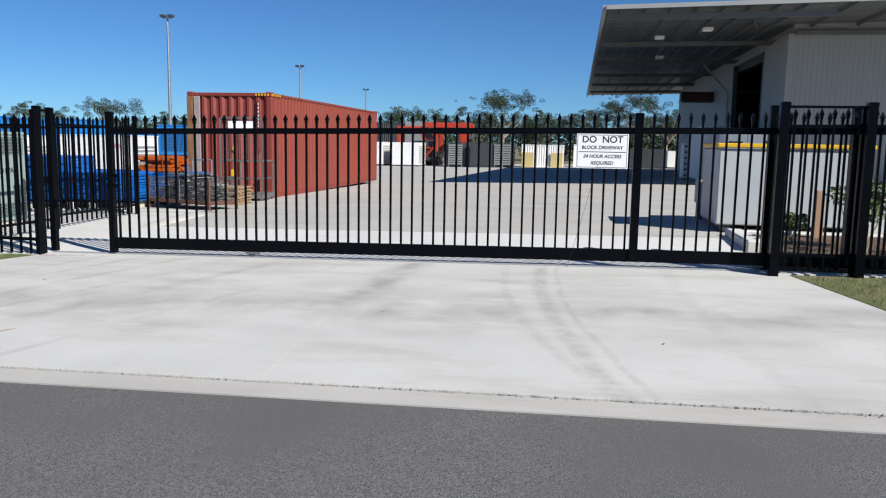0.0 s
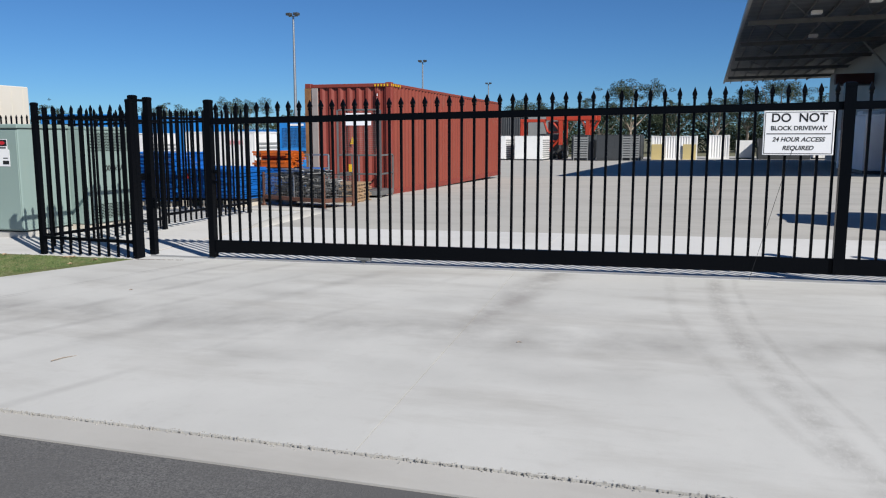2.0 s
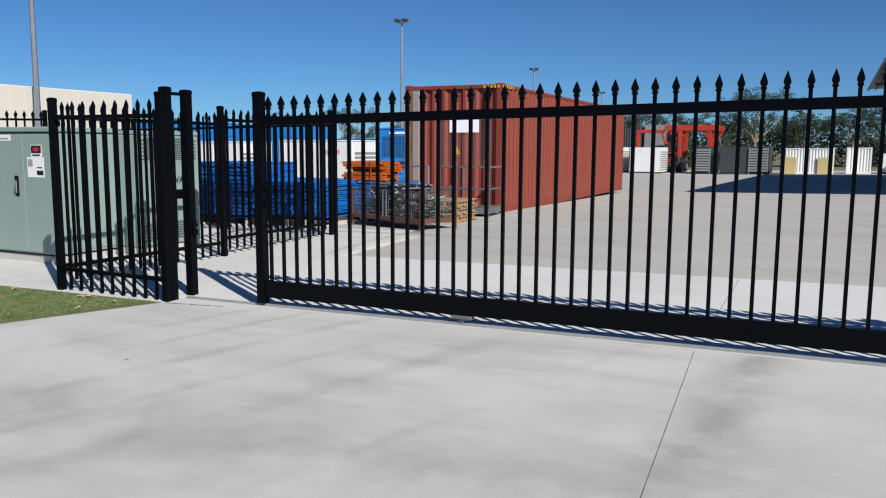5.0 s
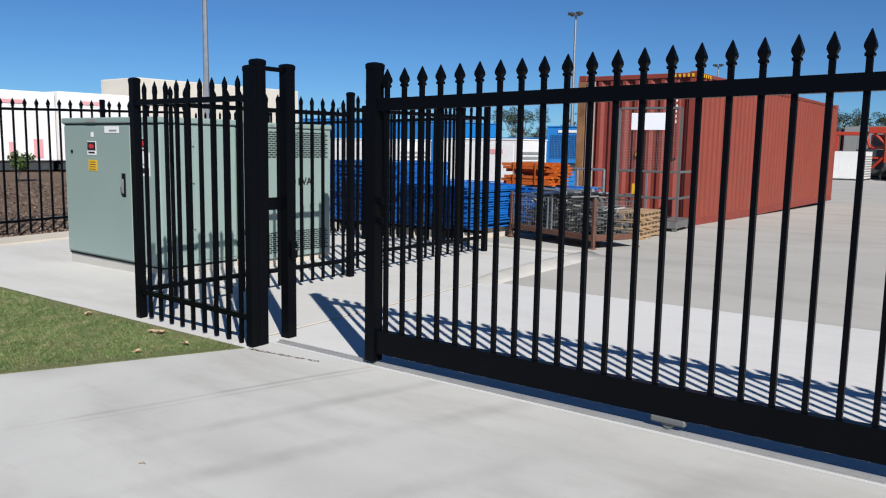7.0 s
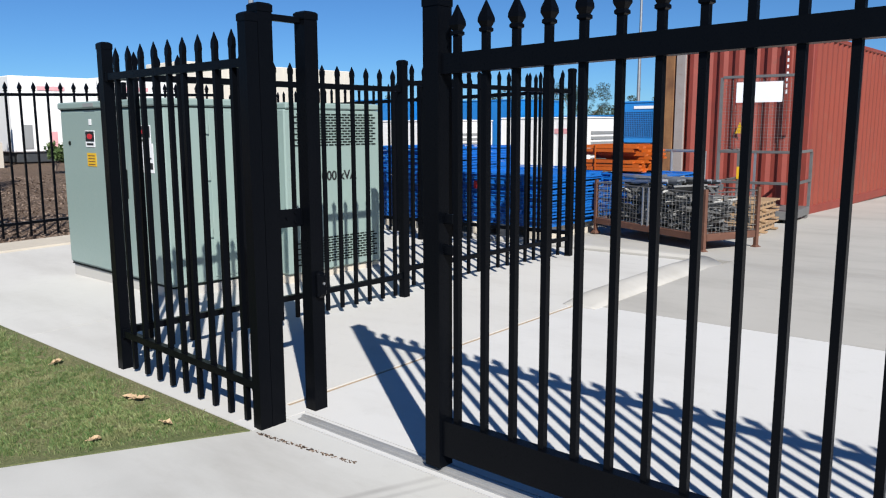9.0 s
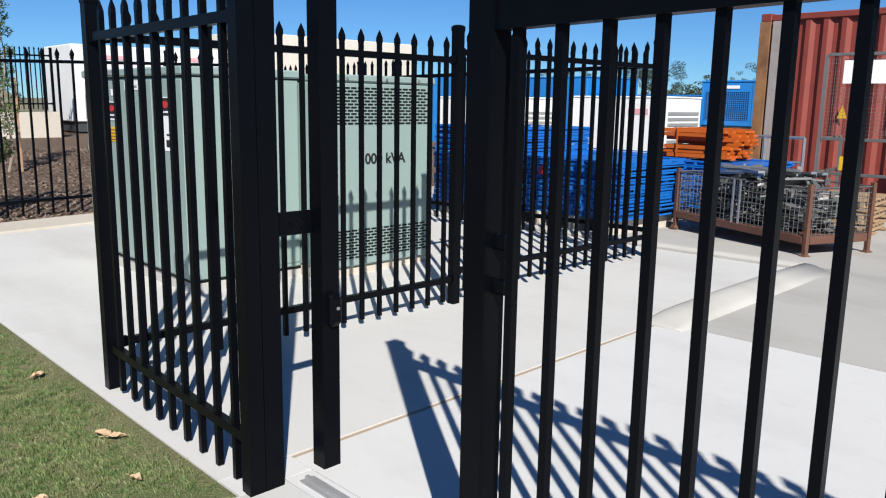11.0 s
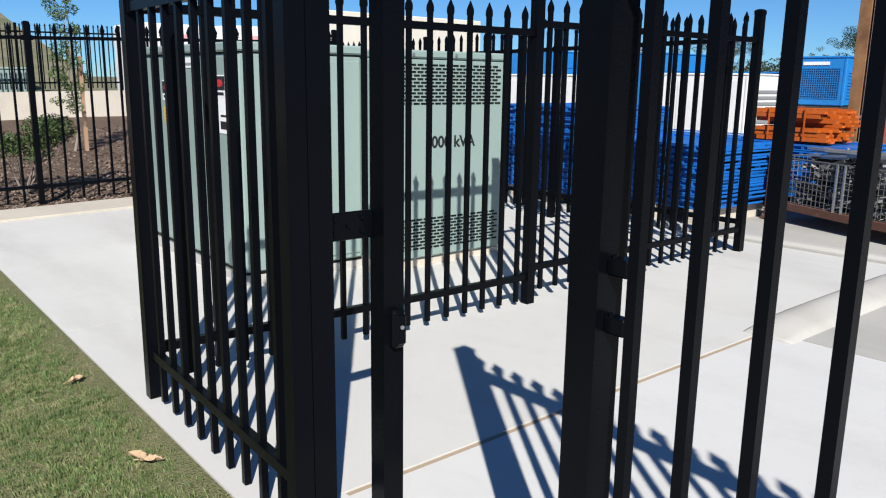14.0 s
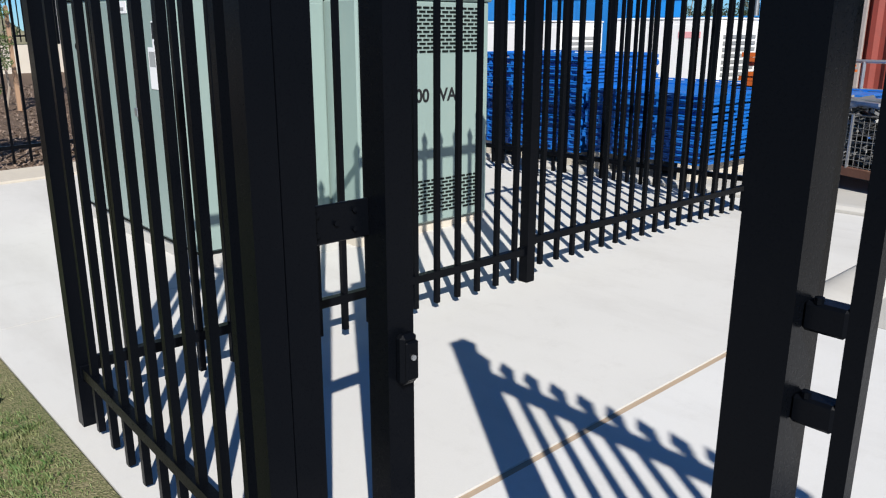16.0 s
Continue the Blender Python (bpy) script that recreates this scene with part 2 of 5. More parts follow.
M_kiosk = mat("kiosk_green_paint", (0.245, 0.325, 0.30), 0.4, col2=(0.225, 0.30, 0.275), big=1.4, fine=60, amount=0.5, dirt=(0.3, 0.34, 0.3), dirt_amt=0.3, bump=0.08)
M_kioskd = mat("kiosk_seal_and_slot_shade", (0.008, 0.010, 0.009), 0.6, spec=0.1)
M_yellow = mat("yellow_paint", (0.70, 0.42, 0.015), 0.45, col2=(0.58, 0.33, 0.012), big=4, dirt=(0.3, 0.2, 0.05))
M_signred = mat("sign_red", (0.55, 0.02, 0.03), 0.45, bump=0.03)
M_ink = mat("black_ink", (0.012, 0.012, 0.013), 0.5, bump=0.0)
M_signw = mat("sign_white", (0.80, 0.80, 0.80), 0.4, col2=(0.74, 0.74, 0.75), amount=0.3, bump=0.03)
M_pink = mat("faded_print", (0.70, 0.30, 0.32), 0.6, col2=(0.74, 0.42, 0.43), big=3, amount=0.8)
M_clad = mat("pale_grey_cladding", (0.31, 0.32, 0.32), 0.5, col2=(0.27, 0.28, 0.28), big=0.7, fine=20, amount=0.4)
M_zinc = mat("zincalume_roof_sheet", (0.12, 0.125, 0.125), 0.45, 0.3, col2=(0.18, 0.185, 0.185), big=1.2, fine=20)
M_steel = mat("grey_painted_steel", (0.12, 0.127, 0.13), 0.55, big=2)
M_wall = mat("grey_wall_cladding", (0.31, 0.325, 0.325), 0.55, col2=(0.27, 0.285, 0.285), big=0.7, fine=20, amount=0.4)
M_skip = mat("pale_skip_paint", (0.40, 0.43, 0.44), 0.5, col2=(0.35, 0.375, 0.38), big=1.5, fine=30, amount=0.5, dirt=(0.3, 0.3, 0.28), dirt_amt=0.4)
M_paleyel = mat("faded_yellow_paint", (0.58, 0.46, 0.2), 0.6, col2=(0.5, 0.42, 0.22), big=2)
M_bark = mat("eucalypt_bark", (0.30, 0.25, 0.20), 0.9, col2=(0.16, 0.13, 0.1), big=3, fine=30, bump=0.6)
M_chip = mat("bark_chip", (0.30, 0.22, 0.165), 0.9, col2=(0.16, 0.11, 0.08), fine=60, bump=0.4, island=0.5)
M_stake = mat("timber_stake", (0.38, 0.24, 0.15), 0.85, bump=0.4)


def leaf_mat(name, col, col2):
    m, N, L, P = nodes_of(name)
    geo = N.new("ShaderNodeNewGeometry")
    c = mixc(N, L, geo.outputs["Random Per Island"], col, col2)
    c = mixc(N, L, math_node(N, L, "MULTIPLY", ramp(N, L, noise_node(N, L, 1.5, 4), 0.4, 0.7), 0.45), c, tuple(x * 0.5 for x in col))
    L.new(c, P.inputs["Base Color"])
    P.inputs["Roughness"].default_value = 0.55
    P.inputs["Specular IOR Level"].default_value = 0.3
    return m


M_leaf = leaf_mat("eucalypt_leaf", (0.022, 0.038, 0.02), (0.058, 0.078, 0.042))
M_shrub = leaf_mat("shrub_leaf", (0.035, 0.07, 0.02), (0.12, 0.17, 0.055))
M_grass = leaf_mat("grass_blade", (0.06, 0.135, 0.034), (0.25, 0.28, 0.115))
N, L, P = M_grass.node_tree.nodes, M_grass.node_tree.links, M_grass.node_tree.nodes["Principled BSDF"]
green = P.inputs["Base Color"].links[0].from_socket
straw = math_node(N, L, "MULTIPLY", ramp(N, L, noise_node(N, L, 5.5, 5, 0.65), 0.5, 0.68), 0.6)
green = mixc(N, L, straw, green, (0.33, 0.29, 0.16))
green = mixc(N, L, math_node(N, L, "MULTIPLY", ramp(N, L, noise_node(N, L, 19, 3, 0.6), 0.5, 0.7), 0.55), green, (0.035, 0.075, 0.02))
L.new(green, P.inputs["Base Color"])
M_dryleaf = mat("dry_leaf", (0.50, 0.36, 0.22), 0.8, col2=(0.35, 0.22, 0.12), bump=0.4)


# ---- mesh helpers ----
def XS(x):
    return 0.015 * min(max(x, -6.0), 11.0)


def G(x, y):
    """Height of the ground: a ramp from the road up to the yard, with a slight crossfall."""
    pts = ((-30, -0.2), (-4.8, -0.135), (0, 0.0), (5, 0.12), (5.6, 0.10), (12, 0.035), (23, -0.10), (75, -0.85), (3000, -0.85))
    r = pts[0][1]
    for (a, za), (b, zb) in zip(pts, pts[1:]):
        if a <= y <= b:
            r = za + (zb - za) * (y - a) / (b - a)
    return XS(x) + r


def bm_box(bm, x0, x1, y0, y1, z0, z1, bevel=0.0):
    """A box between two corners, with chamfered edges if bevel is given."""
    b = min(bevel, (x1 - x0) * 0.45, (y1 - y0) * 0.45, (z1 - z0) * 0.45)
    if b <= 0:
        vs = [bm.verts.new((x, y, z)) for z in (z0, z1) for y in (y0, y1) for x in (x0, x1)]
        for f in ((0, 2, 3, 1), (4, 5, 7, 6), (0, 1, 5, 4), (2, 6, 7, 3), (0, 4, 6, 2), (1, 3, 7, 5)):
            bm.faces.new([vs[i] for i in f])
        return bm
    lo, hi = (x0, y0, z0), (x1, y1, z1)
    V = {}
    for i in range(8):
        s = [(i >> a) & 1 for a in range(3)]
        for ax in range(3):
            p = [(hi[a] - (0 if a == ax else b)) if s[a] else (lo[a] + (0 if a == ax else b)) for a in range(3)]
            V[i, ax] = bm.verts.new(p)

    def face(keys):
        bm.faces.new([V[k] for k in keys])
    for ax in range(3):
        u, w = (ax + 1) % 3, (ax + 2) % 3
        for side in (0, 1):
            base = side << ax
            ring = [base, base | 1 << u, base | 1 << u | 1 << w, base | 1 << w]
            face([(i, ax) for i in (ring if side else ring[::-1])])
        for su in (0, 1):
            for sw in (0, 1):
                i = su << u | sw << w
                j = i | 1 << ax
                q = [(i, u), (j, u), (j, w), (i, w)]
                face(q if su != sw else q[::-1])
    for i in range(8):
        q = [(i, 0), (i, 1), (i, 2)]
        face(q if bin(i).count("1") % 2 else q[::-1])
    return bm


def bm_loft(bm, cx, cy, sections, n=4, cap=True):
    """A closed column through rings (z, rx, ry) with n sides; n = 4 gives square tubes."""
    rings = []
    off = math.pi / 4 if n == 4 else 0
    k = math.sqrt(2) if n == 4 else 1
    for z, rx, ry in sections:
        rings.append([bm.verts.new((cx + k * rx * math.cos(off + 2 * math.pi * i / n), cy + k * ry * math.sin(off + 2 * math.pi * i / n), z)) for i in range(n)])
    for a, b in zip(rings, rings[1:]):
        for i in range(n):
            bm.faces.new((a[i], a[(i + 1) % n], b[(i + 1) % n], b[i]))
    if cap:
        bm.faces.new(rings[0][::-1])
        bm.faces.new(rings[-1])
    return bm


def bm_rod(bm, p, q, r, n=6, r2=None):
    """A round bar from p to q."""
    p, q = Vector(p), Vector(q)
    d = (q - p).normalized()
    u = d.cross(Vector((0, 0, 1)) if abs(d.z) < 0.9 else Vector((1, 0, 0))).normalized()
    w = d.cross(u)
    r2 = r if r2 is None else r2
    A = [bm.verts.new(p + r * (math.cos(2 * math.pi * i / n) * u + math.sin(2 * math.pi * i / n) * w)) for i in range(n)]
    B = [bm.verts.new(q + r2 * (math.cos(2 * math.pi * i / n) * u + math.sin(2 * math.pi * i / n) * w)) for i in range(n)]
    for i in range(n):
        bm.faces.new((A[i], A[(i + 1) % n], B[(i + 1) % n], B[i]))
    bm.faces.new(A[::-1])
    bm.faces.new(B)
    return bm


def to_mesh(name, bm, material):
    bmesh.ops.recalc_face_normals(bm, faces=bm.faces[:])
    me = bpy.data.meshes.new(name)
    bm.to_mesh(me)
    bm.free()
    me.materials.append(material)
    return me


def part(name, bm, material, parent=None, label="", m=None):
    """Links a bmesh (or a finished mesh) as one mesh object under a thing or a part."""
    me = to_mesh(name, bm, material) if isinstance(bm, bmesh.types.BMesh) else bm
    ob = new(name, me)
    ob.parent = parent
    if m is not None:
        ob.matrix_basis = m
    return tagged(ob, label=label)


def box(name, material, parent, x0, x1, y0, y1, z0, z1, bevel=0.006, label=""):
    return part(name, bm_box(bmesh.new(), x0, x1, y0, y1, z0, z1, bevel), material, parent, label)


def thing(name, x, y, z, label, category, group="", rz=0.0):
    e = new(name)
    e.empty_display_size = 0.2
    e.matrix_basis = pose(x, y, z, 0, 0, rz)
    return tagged(e, label, category, group)


def text_mesh(name, words, size, material, parent, m, shear=0.0, bold=0.0, align="CENTER"):
    cu = bpy.data.curves.new(name, "FONT")
    cu.body, cu.size, cu.shear, cu.offset, cu.align_x, cu.align_y, cu.extrude = words, size, shear, bold, align, "CENTER", 0.001
    tmp = new(name + "_curve", cu)
    bpy.context.view_layer.update()
    me = bpy.data.meshes.new_from_object(tmp.evaluated_get(bpy.context.evaluated_depsgraph_get()))
    bpy.data.objects.remove(tmp)
    me.materials.clear()
    me.materials.append(material)
    return part(name, me, material, parent, m=m)


def sheet(name, rows, material, label, category, z_off=0.0, thick=0.1, parent=None, height=G, kind="structure"):
    """A slab laid on the ground between rows of points; every row is a list of (x, y)."""
    bm = bmesh.new()
    top = [[bm.verts.new((x, y, height(x, y) + z_off)) for x, y in r] for r in rows]
    for a, b in zip(top, top[1:]):
        for i in range(len(a) - 1):
            bm.faces.new((a[i], a[i + 1], b[i + 1], b[i]))
    rim = top[0] + [r[-1] for r in top[1:]] + top[-1][-2::-1] + [r[0] for r in top[-2:0:-1]]
    low = [bm.verts.new((v.co.x, v.co.y, v.co.z - thick)) for v in rim]
    for i in range(len(rim)):
        j = (i + 1) % len(rim)
        bm.faces.new((rim[i], low[i], low[j], rim[j]))
    ob = part(name, bm, material, parent)
    if parent is None:
        tagged(ob, label, category, kind=kind)
    return ob


def span(a, b, n):
    return [a + (b - a) * i / n for i in range(n + 1)]


def quad_rows(yl, left, right, n=8):
    """Rows across from left(y) to right(y)."""
    return [[(left(y) + (right(y) - left(y)) * i / n, y) for i in range(n + 1)] for y in yl]


# ---- ground, road and slabs ----
gx = [-1500, -500, -150, -60, -30, -14, -10, -6, -2, 3, 7, 11, 20, 40, 90, 200, 600, 1500]
gy = [-1200, -300, -80, -30, -12, -4.8, 0, 5, 5.6, 12, 23, 75, 140, 300, 800, 2500]
sheet("ground", [[(x, y) for x in gx] for y in gy], M_earth, "dry open ground reaching the horizon", "ground", -0.16, 0.05)
sheet("road", [[(x, y) for x in (-80, -20, -6, 0, 6, 11, 20, 80)] for y in (-34, -20, -12, -8, -4.87)], M_asphalt, "dark grey asphalt street with fine aggregate", "road", -0.012, 0.12)
sheet("gutter", [[(x, y) for x in span(-40, 40, 40)] for y in (-4.862, -4.72, -4.60)], M_gutter, "worn concrete gutter strip along the street edge", "gutter", -0.004, 0.12)
DL = lambda y: -0.05 + 0.58 * min(y + 0.07, 0.0)
DR = lambda y: 9.62 - 0.26 * min(y - 0.06, 0.0)
yl = [-4.575, -4.0, -3.0, -2.0, -1.0, -0.06, 0.135]
driveway = tagged(new("driveway"), "pale concrete driveway apron with tyre marks and a saw-cut joint", "driveway", kind="structure")
sheet("slab", quad_rows(yl, DL, lambda y: 4.762 - 0.06 * y), M_drive, "", "", 0.0, 0.12, driveway)
sheet("slab", quad_rows(yl, lambda y: 4.768 - 0.06 * y, DR), M_drive, "", "", 0.0, 0.12, driveway)
sheet("slab", quad_rows([0.265, 1.5, 3.07], lambda y: -0.185, lambda y: 4.752), M_inner, "", "", 0.0, 0.12, driveway)
sheet("slab", quad_rows([0.265, 1.5, 3.07], lambda y: 4.760, lambda y: 9.5), M_inner, "", "", 0.0, 0.12, driveway)
sheet("slab", quad_rows([-0.056, 0.1, 0.262], lambda y: -0.212, lambda y: -0.054), M_inner, "", "", 0.002, 0.12, driveway)
sheet("joint_filler", quad_rows([-4.57, -2.0, 0.13], lambda y: 4.7625 - 0.06 * y, lambda y: 4.7675 - 0.06 * y), M_gutter, "", "", -0.005, 0.05, driveway)
sheet("yard", [[(x, y) for x in (-16, -10, -6, -0.29, 3, 7, 11, 20, 45)] for y in (5.6, 8, 12, 23, 75, 92)], M_yard, "grey-beige concrete container yard with dusty stains", "yard", 0.0, 0.1)
sheet("yard_strip", [[(x, y) for x in (-0.02, 3, 7, 9.5)] for y in (3.078, 4.2, 5.0, 5.598)], M_yard, "grey-beige concrete strip behind the gate slab", "yard", 0.0, 0.1)
sheet("yard_edge", [[(x, y) for x in (9.5, 11, 20, 45)] for y in (3.2, 5.0, 5.598)], M_yard, "grey-beige concrete beside the planter", "yard", -0.004, 0.1)
path = tagged(new("footpath"), "clean pale concrete slab under the fence and transformer", "path", kind="structure")
sheet("slab", quad_rows([-0.06, 1.0, 2.5, 4.0, 5.3], lambda y: -2.872, lambda y: -0.215), M_path, "", "", 0.004, 0.12, path)
sheet("slab", quad_rows([-0.06, 1.0, 2.5, 4.0, 5.3], lambda y: -7.25, lambda y: -2.88), M_path, "", "", 0.004, 0.12, path)
sheet("joint_strip", quad_rows([0.26, 1.5, 3.05, 4.0], lambda y: -0.213, lambda y: -0.187), M_joint, "", "", -0.003, 0.05, path)
sheet("edging", [[(x, y) for x in (-7.95, -7.258)] for y in (-0.3, 1, 2.5, 4, 6)], M_wallc, "beige concrete edging strip beside the garden bed", "edging", 0.03, 0.2)

# gravel caught in the gutter joint
bm = bmesh.new()
rg = random.Random(4)
for i in range(1500):
    x, y = rg.uniform(1.5, 11), -4.588 + rg.gauss(0, 0.014)
    s = rg.uniform(0.0015, 0.0048)
    z = G(x, y)
    bm_box(bm, x - s, x + s, y - s * 0.8, y + s * 0.8, z - 0.008, z + s * 0.9)
tagged(part("joint_gravel", bm, M_yard), "fine grey gravel caught in the gutter joint", "gravel", kind="stuff")


def kerb():
    e = tagged(new("kerb"), "cast concrete kerb with a sloped nose around the slab corner", "kerb", kind="structure")
    bm = bmesh.new()
    prof = [(2.96, 0.0), (3.0, 0.018), (3.1, 0.042), (3.22, 0.058), (3.4, 0.064), (3.8, 0.066), (4.6, 0.064), (5.31, 0.064)]
    rings = []
    for y, h in prof:
        z = G(-0.15, y) + 0.004
        pts = [(-0.29, -0.1), (-0.288, h * 0.3), (-0.27, h * 0.72), (-0.235, h * 0.95), (-0.19, h), (-0.14, h * 0.9), (-0.06, h * 0.5), (0.0, h * 0.08), (0.015, -0.1)]
        rings.append([bm.verts.new((px, y, z + pz)) for px, pz in pts])
    for a, b in zip(rings, rings[1:]):
        for i in range(len(a) - 1):
            bm.faces.new((a[i], b[i], b[i + 1], a[i + 1]))
    bm.faces.new(rings[0][::-1])
    bm.faces.new(rings[-1])
    for f in bm.faces:
        f.smooth = len(f.verts) == 4
    part("kerb_nose", bm, M_gutter, e)
    bm = bmesh.new()
    rings = []
    for x in (-0.29, -0.8, -1.6, -2.6, -4.0, -6.5):
        z = G(x, 5.4)
        rings.append([bm.verts.new(p) for p in ((x, 5.312, z - 0.1), (x, 5.312, z + 0.03), (x, 5.345, z + 0.055), (x, 5.40, z + 0.06), (x, 5.56, z + 0.004), (x, 5.594, z - 0.1))])
    for a, b in zip(rings, rings[1:]):
        for i in range(5):
            bm.faces.new((a[i], b[i], b[i + 1], a[i + 1]))
    bm.faces.new(rings[0])
    bm.faces.new(rings[-1][::-1])
    part("kerb_run", bm, M_gutter, e)


kerb()
track = tagged(new("gate_track"), "galvanised ground rail for the sliding gate set in concrete", "gate track", kind="structure")
for name, material, strips in (("track_bed", M_inner, ((0.14, 0.26, 0.0),)), ("rail", M_rail, ((0.168, 0.232, 0.006), (0.192, 0.208, 0.018)))):
    bm = bmesh.new()
    for x0, x1 in ((-0.05, 3), (3, 6), (6, 9), (9, 12.5)):
        x0 += 0.06 if name == "rail" and x0 < 0 else 0.0
        za, zb = G(x0, 0.2), G(x1, 0.2)
        for y0, y1, h in strips:
            vs = [bm.verts.new(p) for p in ((x0, y0, za - 0.05), (x1, y0, zb - 0.05), (x1, y1, zb - 0.05), (x0, y1, za - 0.05), (x0, y0, za + h), (x1, y0, zb + h), (x1, y1, zb + h), (x0, y1, za + h))]
            for f in ((4, 5, 6, 7), (0, 1, 5, 4), (2, 3, 7, 6), (0, 4, 7, 3), (1, 2, 6, 5)):
                bm.faces.new([vs[i] for i in f])
    part(name, bm, material, track)

# verge turf and garden beds
GL = lambda y: DL(y) - 0.004
sheet("lawn_west", [[(x, y) for x in span(-14, GL(y), 10)] for y in (-4.57, -3.5, -2.5, -1.5, -0.8, -0.068)], M_soil, "mown verge of green grass with dry patches", "lawn", 0.006, 0.1)
sheet("lawn_east", [[(x, y) for x in span(DR(y) + 0.004, 24, 8)] for y in (-4.57, -3, -1.5, -0.5, -0.02)], M_soil, "mown verge of green grass beside the driveway", "lawn", 0.006, 0.1)
BED = lambda x, y: G(max(x, -8), y) + max(0.0, min(0.4, (-8.2 - x) * 0.03)) + 0.03 * noise.noise((x * 1.3, y * 1.3, 0))
sheet("garden_bed_west", [[(x, y) for x in span(-30, -7.954, 40)] for y in span(-9, 26, 44)], M_mulch, "sloping garden bed covered in brown bark mulch", "garden bed", 0.02, 0.2, height=BED)
sheet("garden_bed_east", [[(x, y) for x in span(9.78, 20, 12)] for y in span(0.25, 3.17, 5)], M_mulch, "dark mulched garden bed inside the fence", "garden bed", 0.06, 0.2)
pk = tagged(new("planter_kerb"), "concrete kerb edging the mulched garden bed", "kerb", kind="structure")
box("kerb_run", M_path, pk, 9.52, 9.77, 1.75, 3.42, 0.1, 0.34, 0.02)
box("kerb_end", M_path, pk, 9.775, 20, 3.2, 3.42, 0.1, 0.33, 0.02)


def turf(name, count, xr, yr, inside, seed, hmax):
    """Grass blades as one stuff mesh."""
    r = random.Random(seed)
    vs, fs = [], []
    for i in range(count):
        x, y = r.uniform(*xr), r.uniform(*yr)
        if not inside(x, y):
            continue
        dry = noise.noise((x * 1.7, y * 1.7, 3.0)) + 0.45 * noise.noise((x * 7, y * 7, 8.0))
        edge = min(abs(y + 0.07), abs(x - DL(y)) if x < 4 else 1.0)
        bare = 1.1 * max(0.0, 1 - edge / (0.2 + 0.14 * noise.noise((x * 4, y * 4, 5))))
        if (dry > 0.36 and r.random() < 0.75) or r.random() < bare:
            continue
        clump = noise.noise((x * 21, y * 21, 2.0))
        if clump < -0.12 and r.random() < 0.6:
            continue
        z = G(x, y) + 0.004
        x, y = x + 0.012 * noise.noise((x * 40, y * 40, 7)), y + 0.012 * noise.noise((x * 40, y * 40, 9))
        h = r.uniform(0.35, 1.0) * hmax * (0.75 + 0.4 * noise.noise((x * 3, y * 3, 1)) + 0.7 * clump)
        a, w, lean = r.uniform(0, 6.28), r.uniform(0.0009, 0.0021), r.uniform(0.1, 0.9) * h
        dx, dy = math.cos(a), math.sin(a)
        b = len(vs)
        vs += [(x - dy * w, y + dx * w, z), (x + dy * w, y - dx * w, z), (x + dx * lean * 0.4 + dy * w * .7, y + dy * lean * 0.4 - dx * w * .7, z + h * 0.65), (x + dx * lean, y + dy * lean, z + h)]
        fs += [(b, b + 1, b + 2), (b, b + 2, b + 3)]
    me = bpy.data.meshes.new(name)
    me.from_pydata(vs, [], fs)
    me.materials.append(M_grass)
    tagged(part(name, me, M_grass), "short green grass blades with dry straw among them", "grass", kind="stuff")


turf("grass_west", 330000, (-4.2, -0.05), (-2.4, -0.07), lambda x, y: x < DL(y) + 0.01 * noise.noise((x * 9, y * 9, 0)) and y < -0.075, 11, 0.03)
turf("grass_west_far", 16000, (-9, -4.2), (-3, -0.1), lambda x, y: True, 12, 0.045)
turf("grass_east", 9000, (9.6, 11.6), (-2.5, 0.0), lambda x, y: x > DR(y) + 0.02, 13, 0.05)

# ---- fences ----
H = 0.0125
SPEAR = [(0.0, H, H), (1.78, H, H), (1.795, H * 1.5, H * 0.9), (1.82, H * 1.45, H * 0.8), (1.865, 0.0015, 0.0015)]
FINIAL = [(0.0, H, H), (1.735, H, H), (1.74, 0.019, 0.019), (1.75, 0.019, 0.019), (1.755, 0.014, 0.014), (1.775, 0.023, 0.023), (1.79, 0.022, 0.022), (1.85, 0.002, 0.002)]


def picket_mesh(sections, h=1.0):
    return to_mesh("picket", bm_loft(bmesh.new(), 0, 0, [(z * h, a, b) for z, a, b in sections], 4), M_black)


PK_SPEAR, PK_FIN = picket_mesh(SPEAR), picket_mesh(FINIAL)


def post_mesh(w, h):
    bm = bmesh.new()
    c = 0.006
    bm_loft(bm, 0, 0, [(-0.05, w / 2, w / 2), (h, w / 2, w / 2)], 4)
    bm_loft(bm, 0, 0, [(h - 0.03, w / 2 + 0.003, w / 2 + 0.003), (h, w / 2 + 0.003, w / 2 + 0.003), (h + 0.008, w / 2 - c, w / 2 - c), (h + 0.012, w / 4, w / 4)], 4)
    return to_mesh("post", bm, M_black)


POST = post_mesh(0.062, 1.93)


def rail_bm(p, q, hz=0.04, hy=0.035):
    """A rectangular rail from p to q, z at its middle."""
    p, q = Vector(p), Vector(q)
    d = (q - p).normalized()
    s = Vector((-d.y, d.x, 0)).normalized() * hy / 2
    u = Vector((0, 0, hz / 2))
    bm = bmesh.new()
    A = [bm.verts.new(p + a * s + b * u) for a, b in ((-1, -1), (1, -1), (1, 1), (-1, 1))]
    B = [bm.verts.new(q + a * s + b * u) for a, b in ((-1, -1), (1, -1), (1, 1), (-1, 1))]
    for i in range(4):
        bm.faces.new((A[i], A[(i + 1) % 4], B[(i + 1) % 4], B[i]))
    bm.faces.new(A[::-1])
    bm.faces.new(B)
    return bm


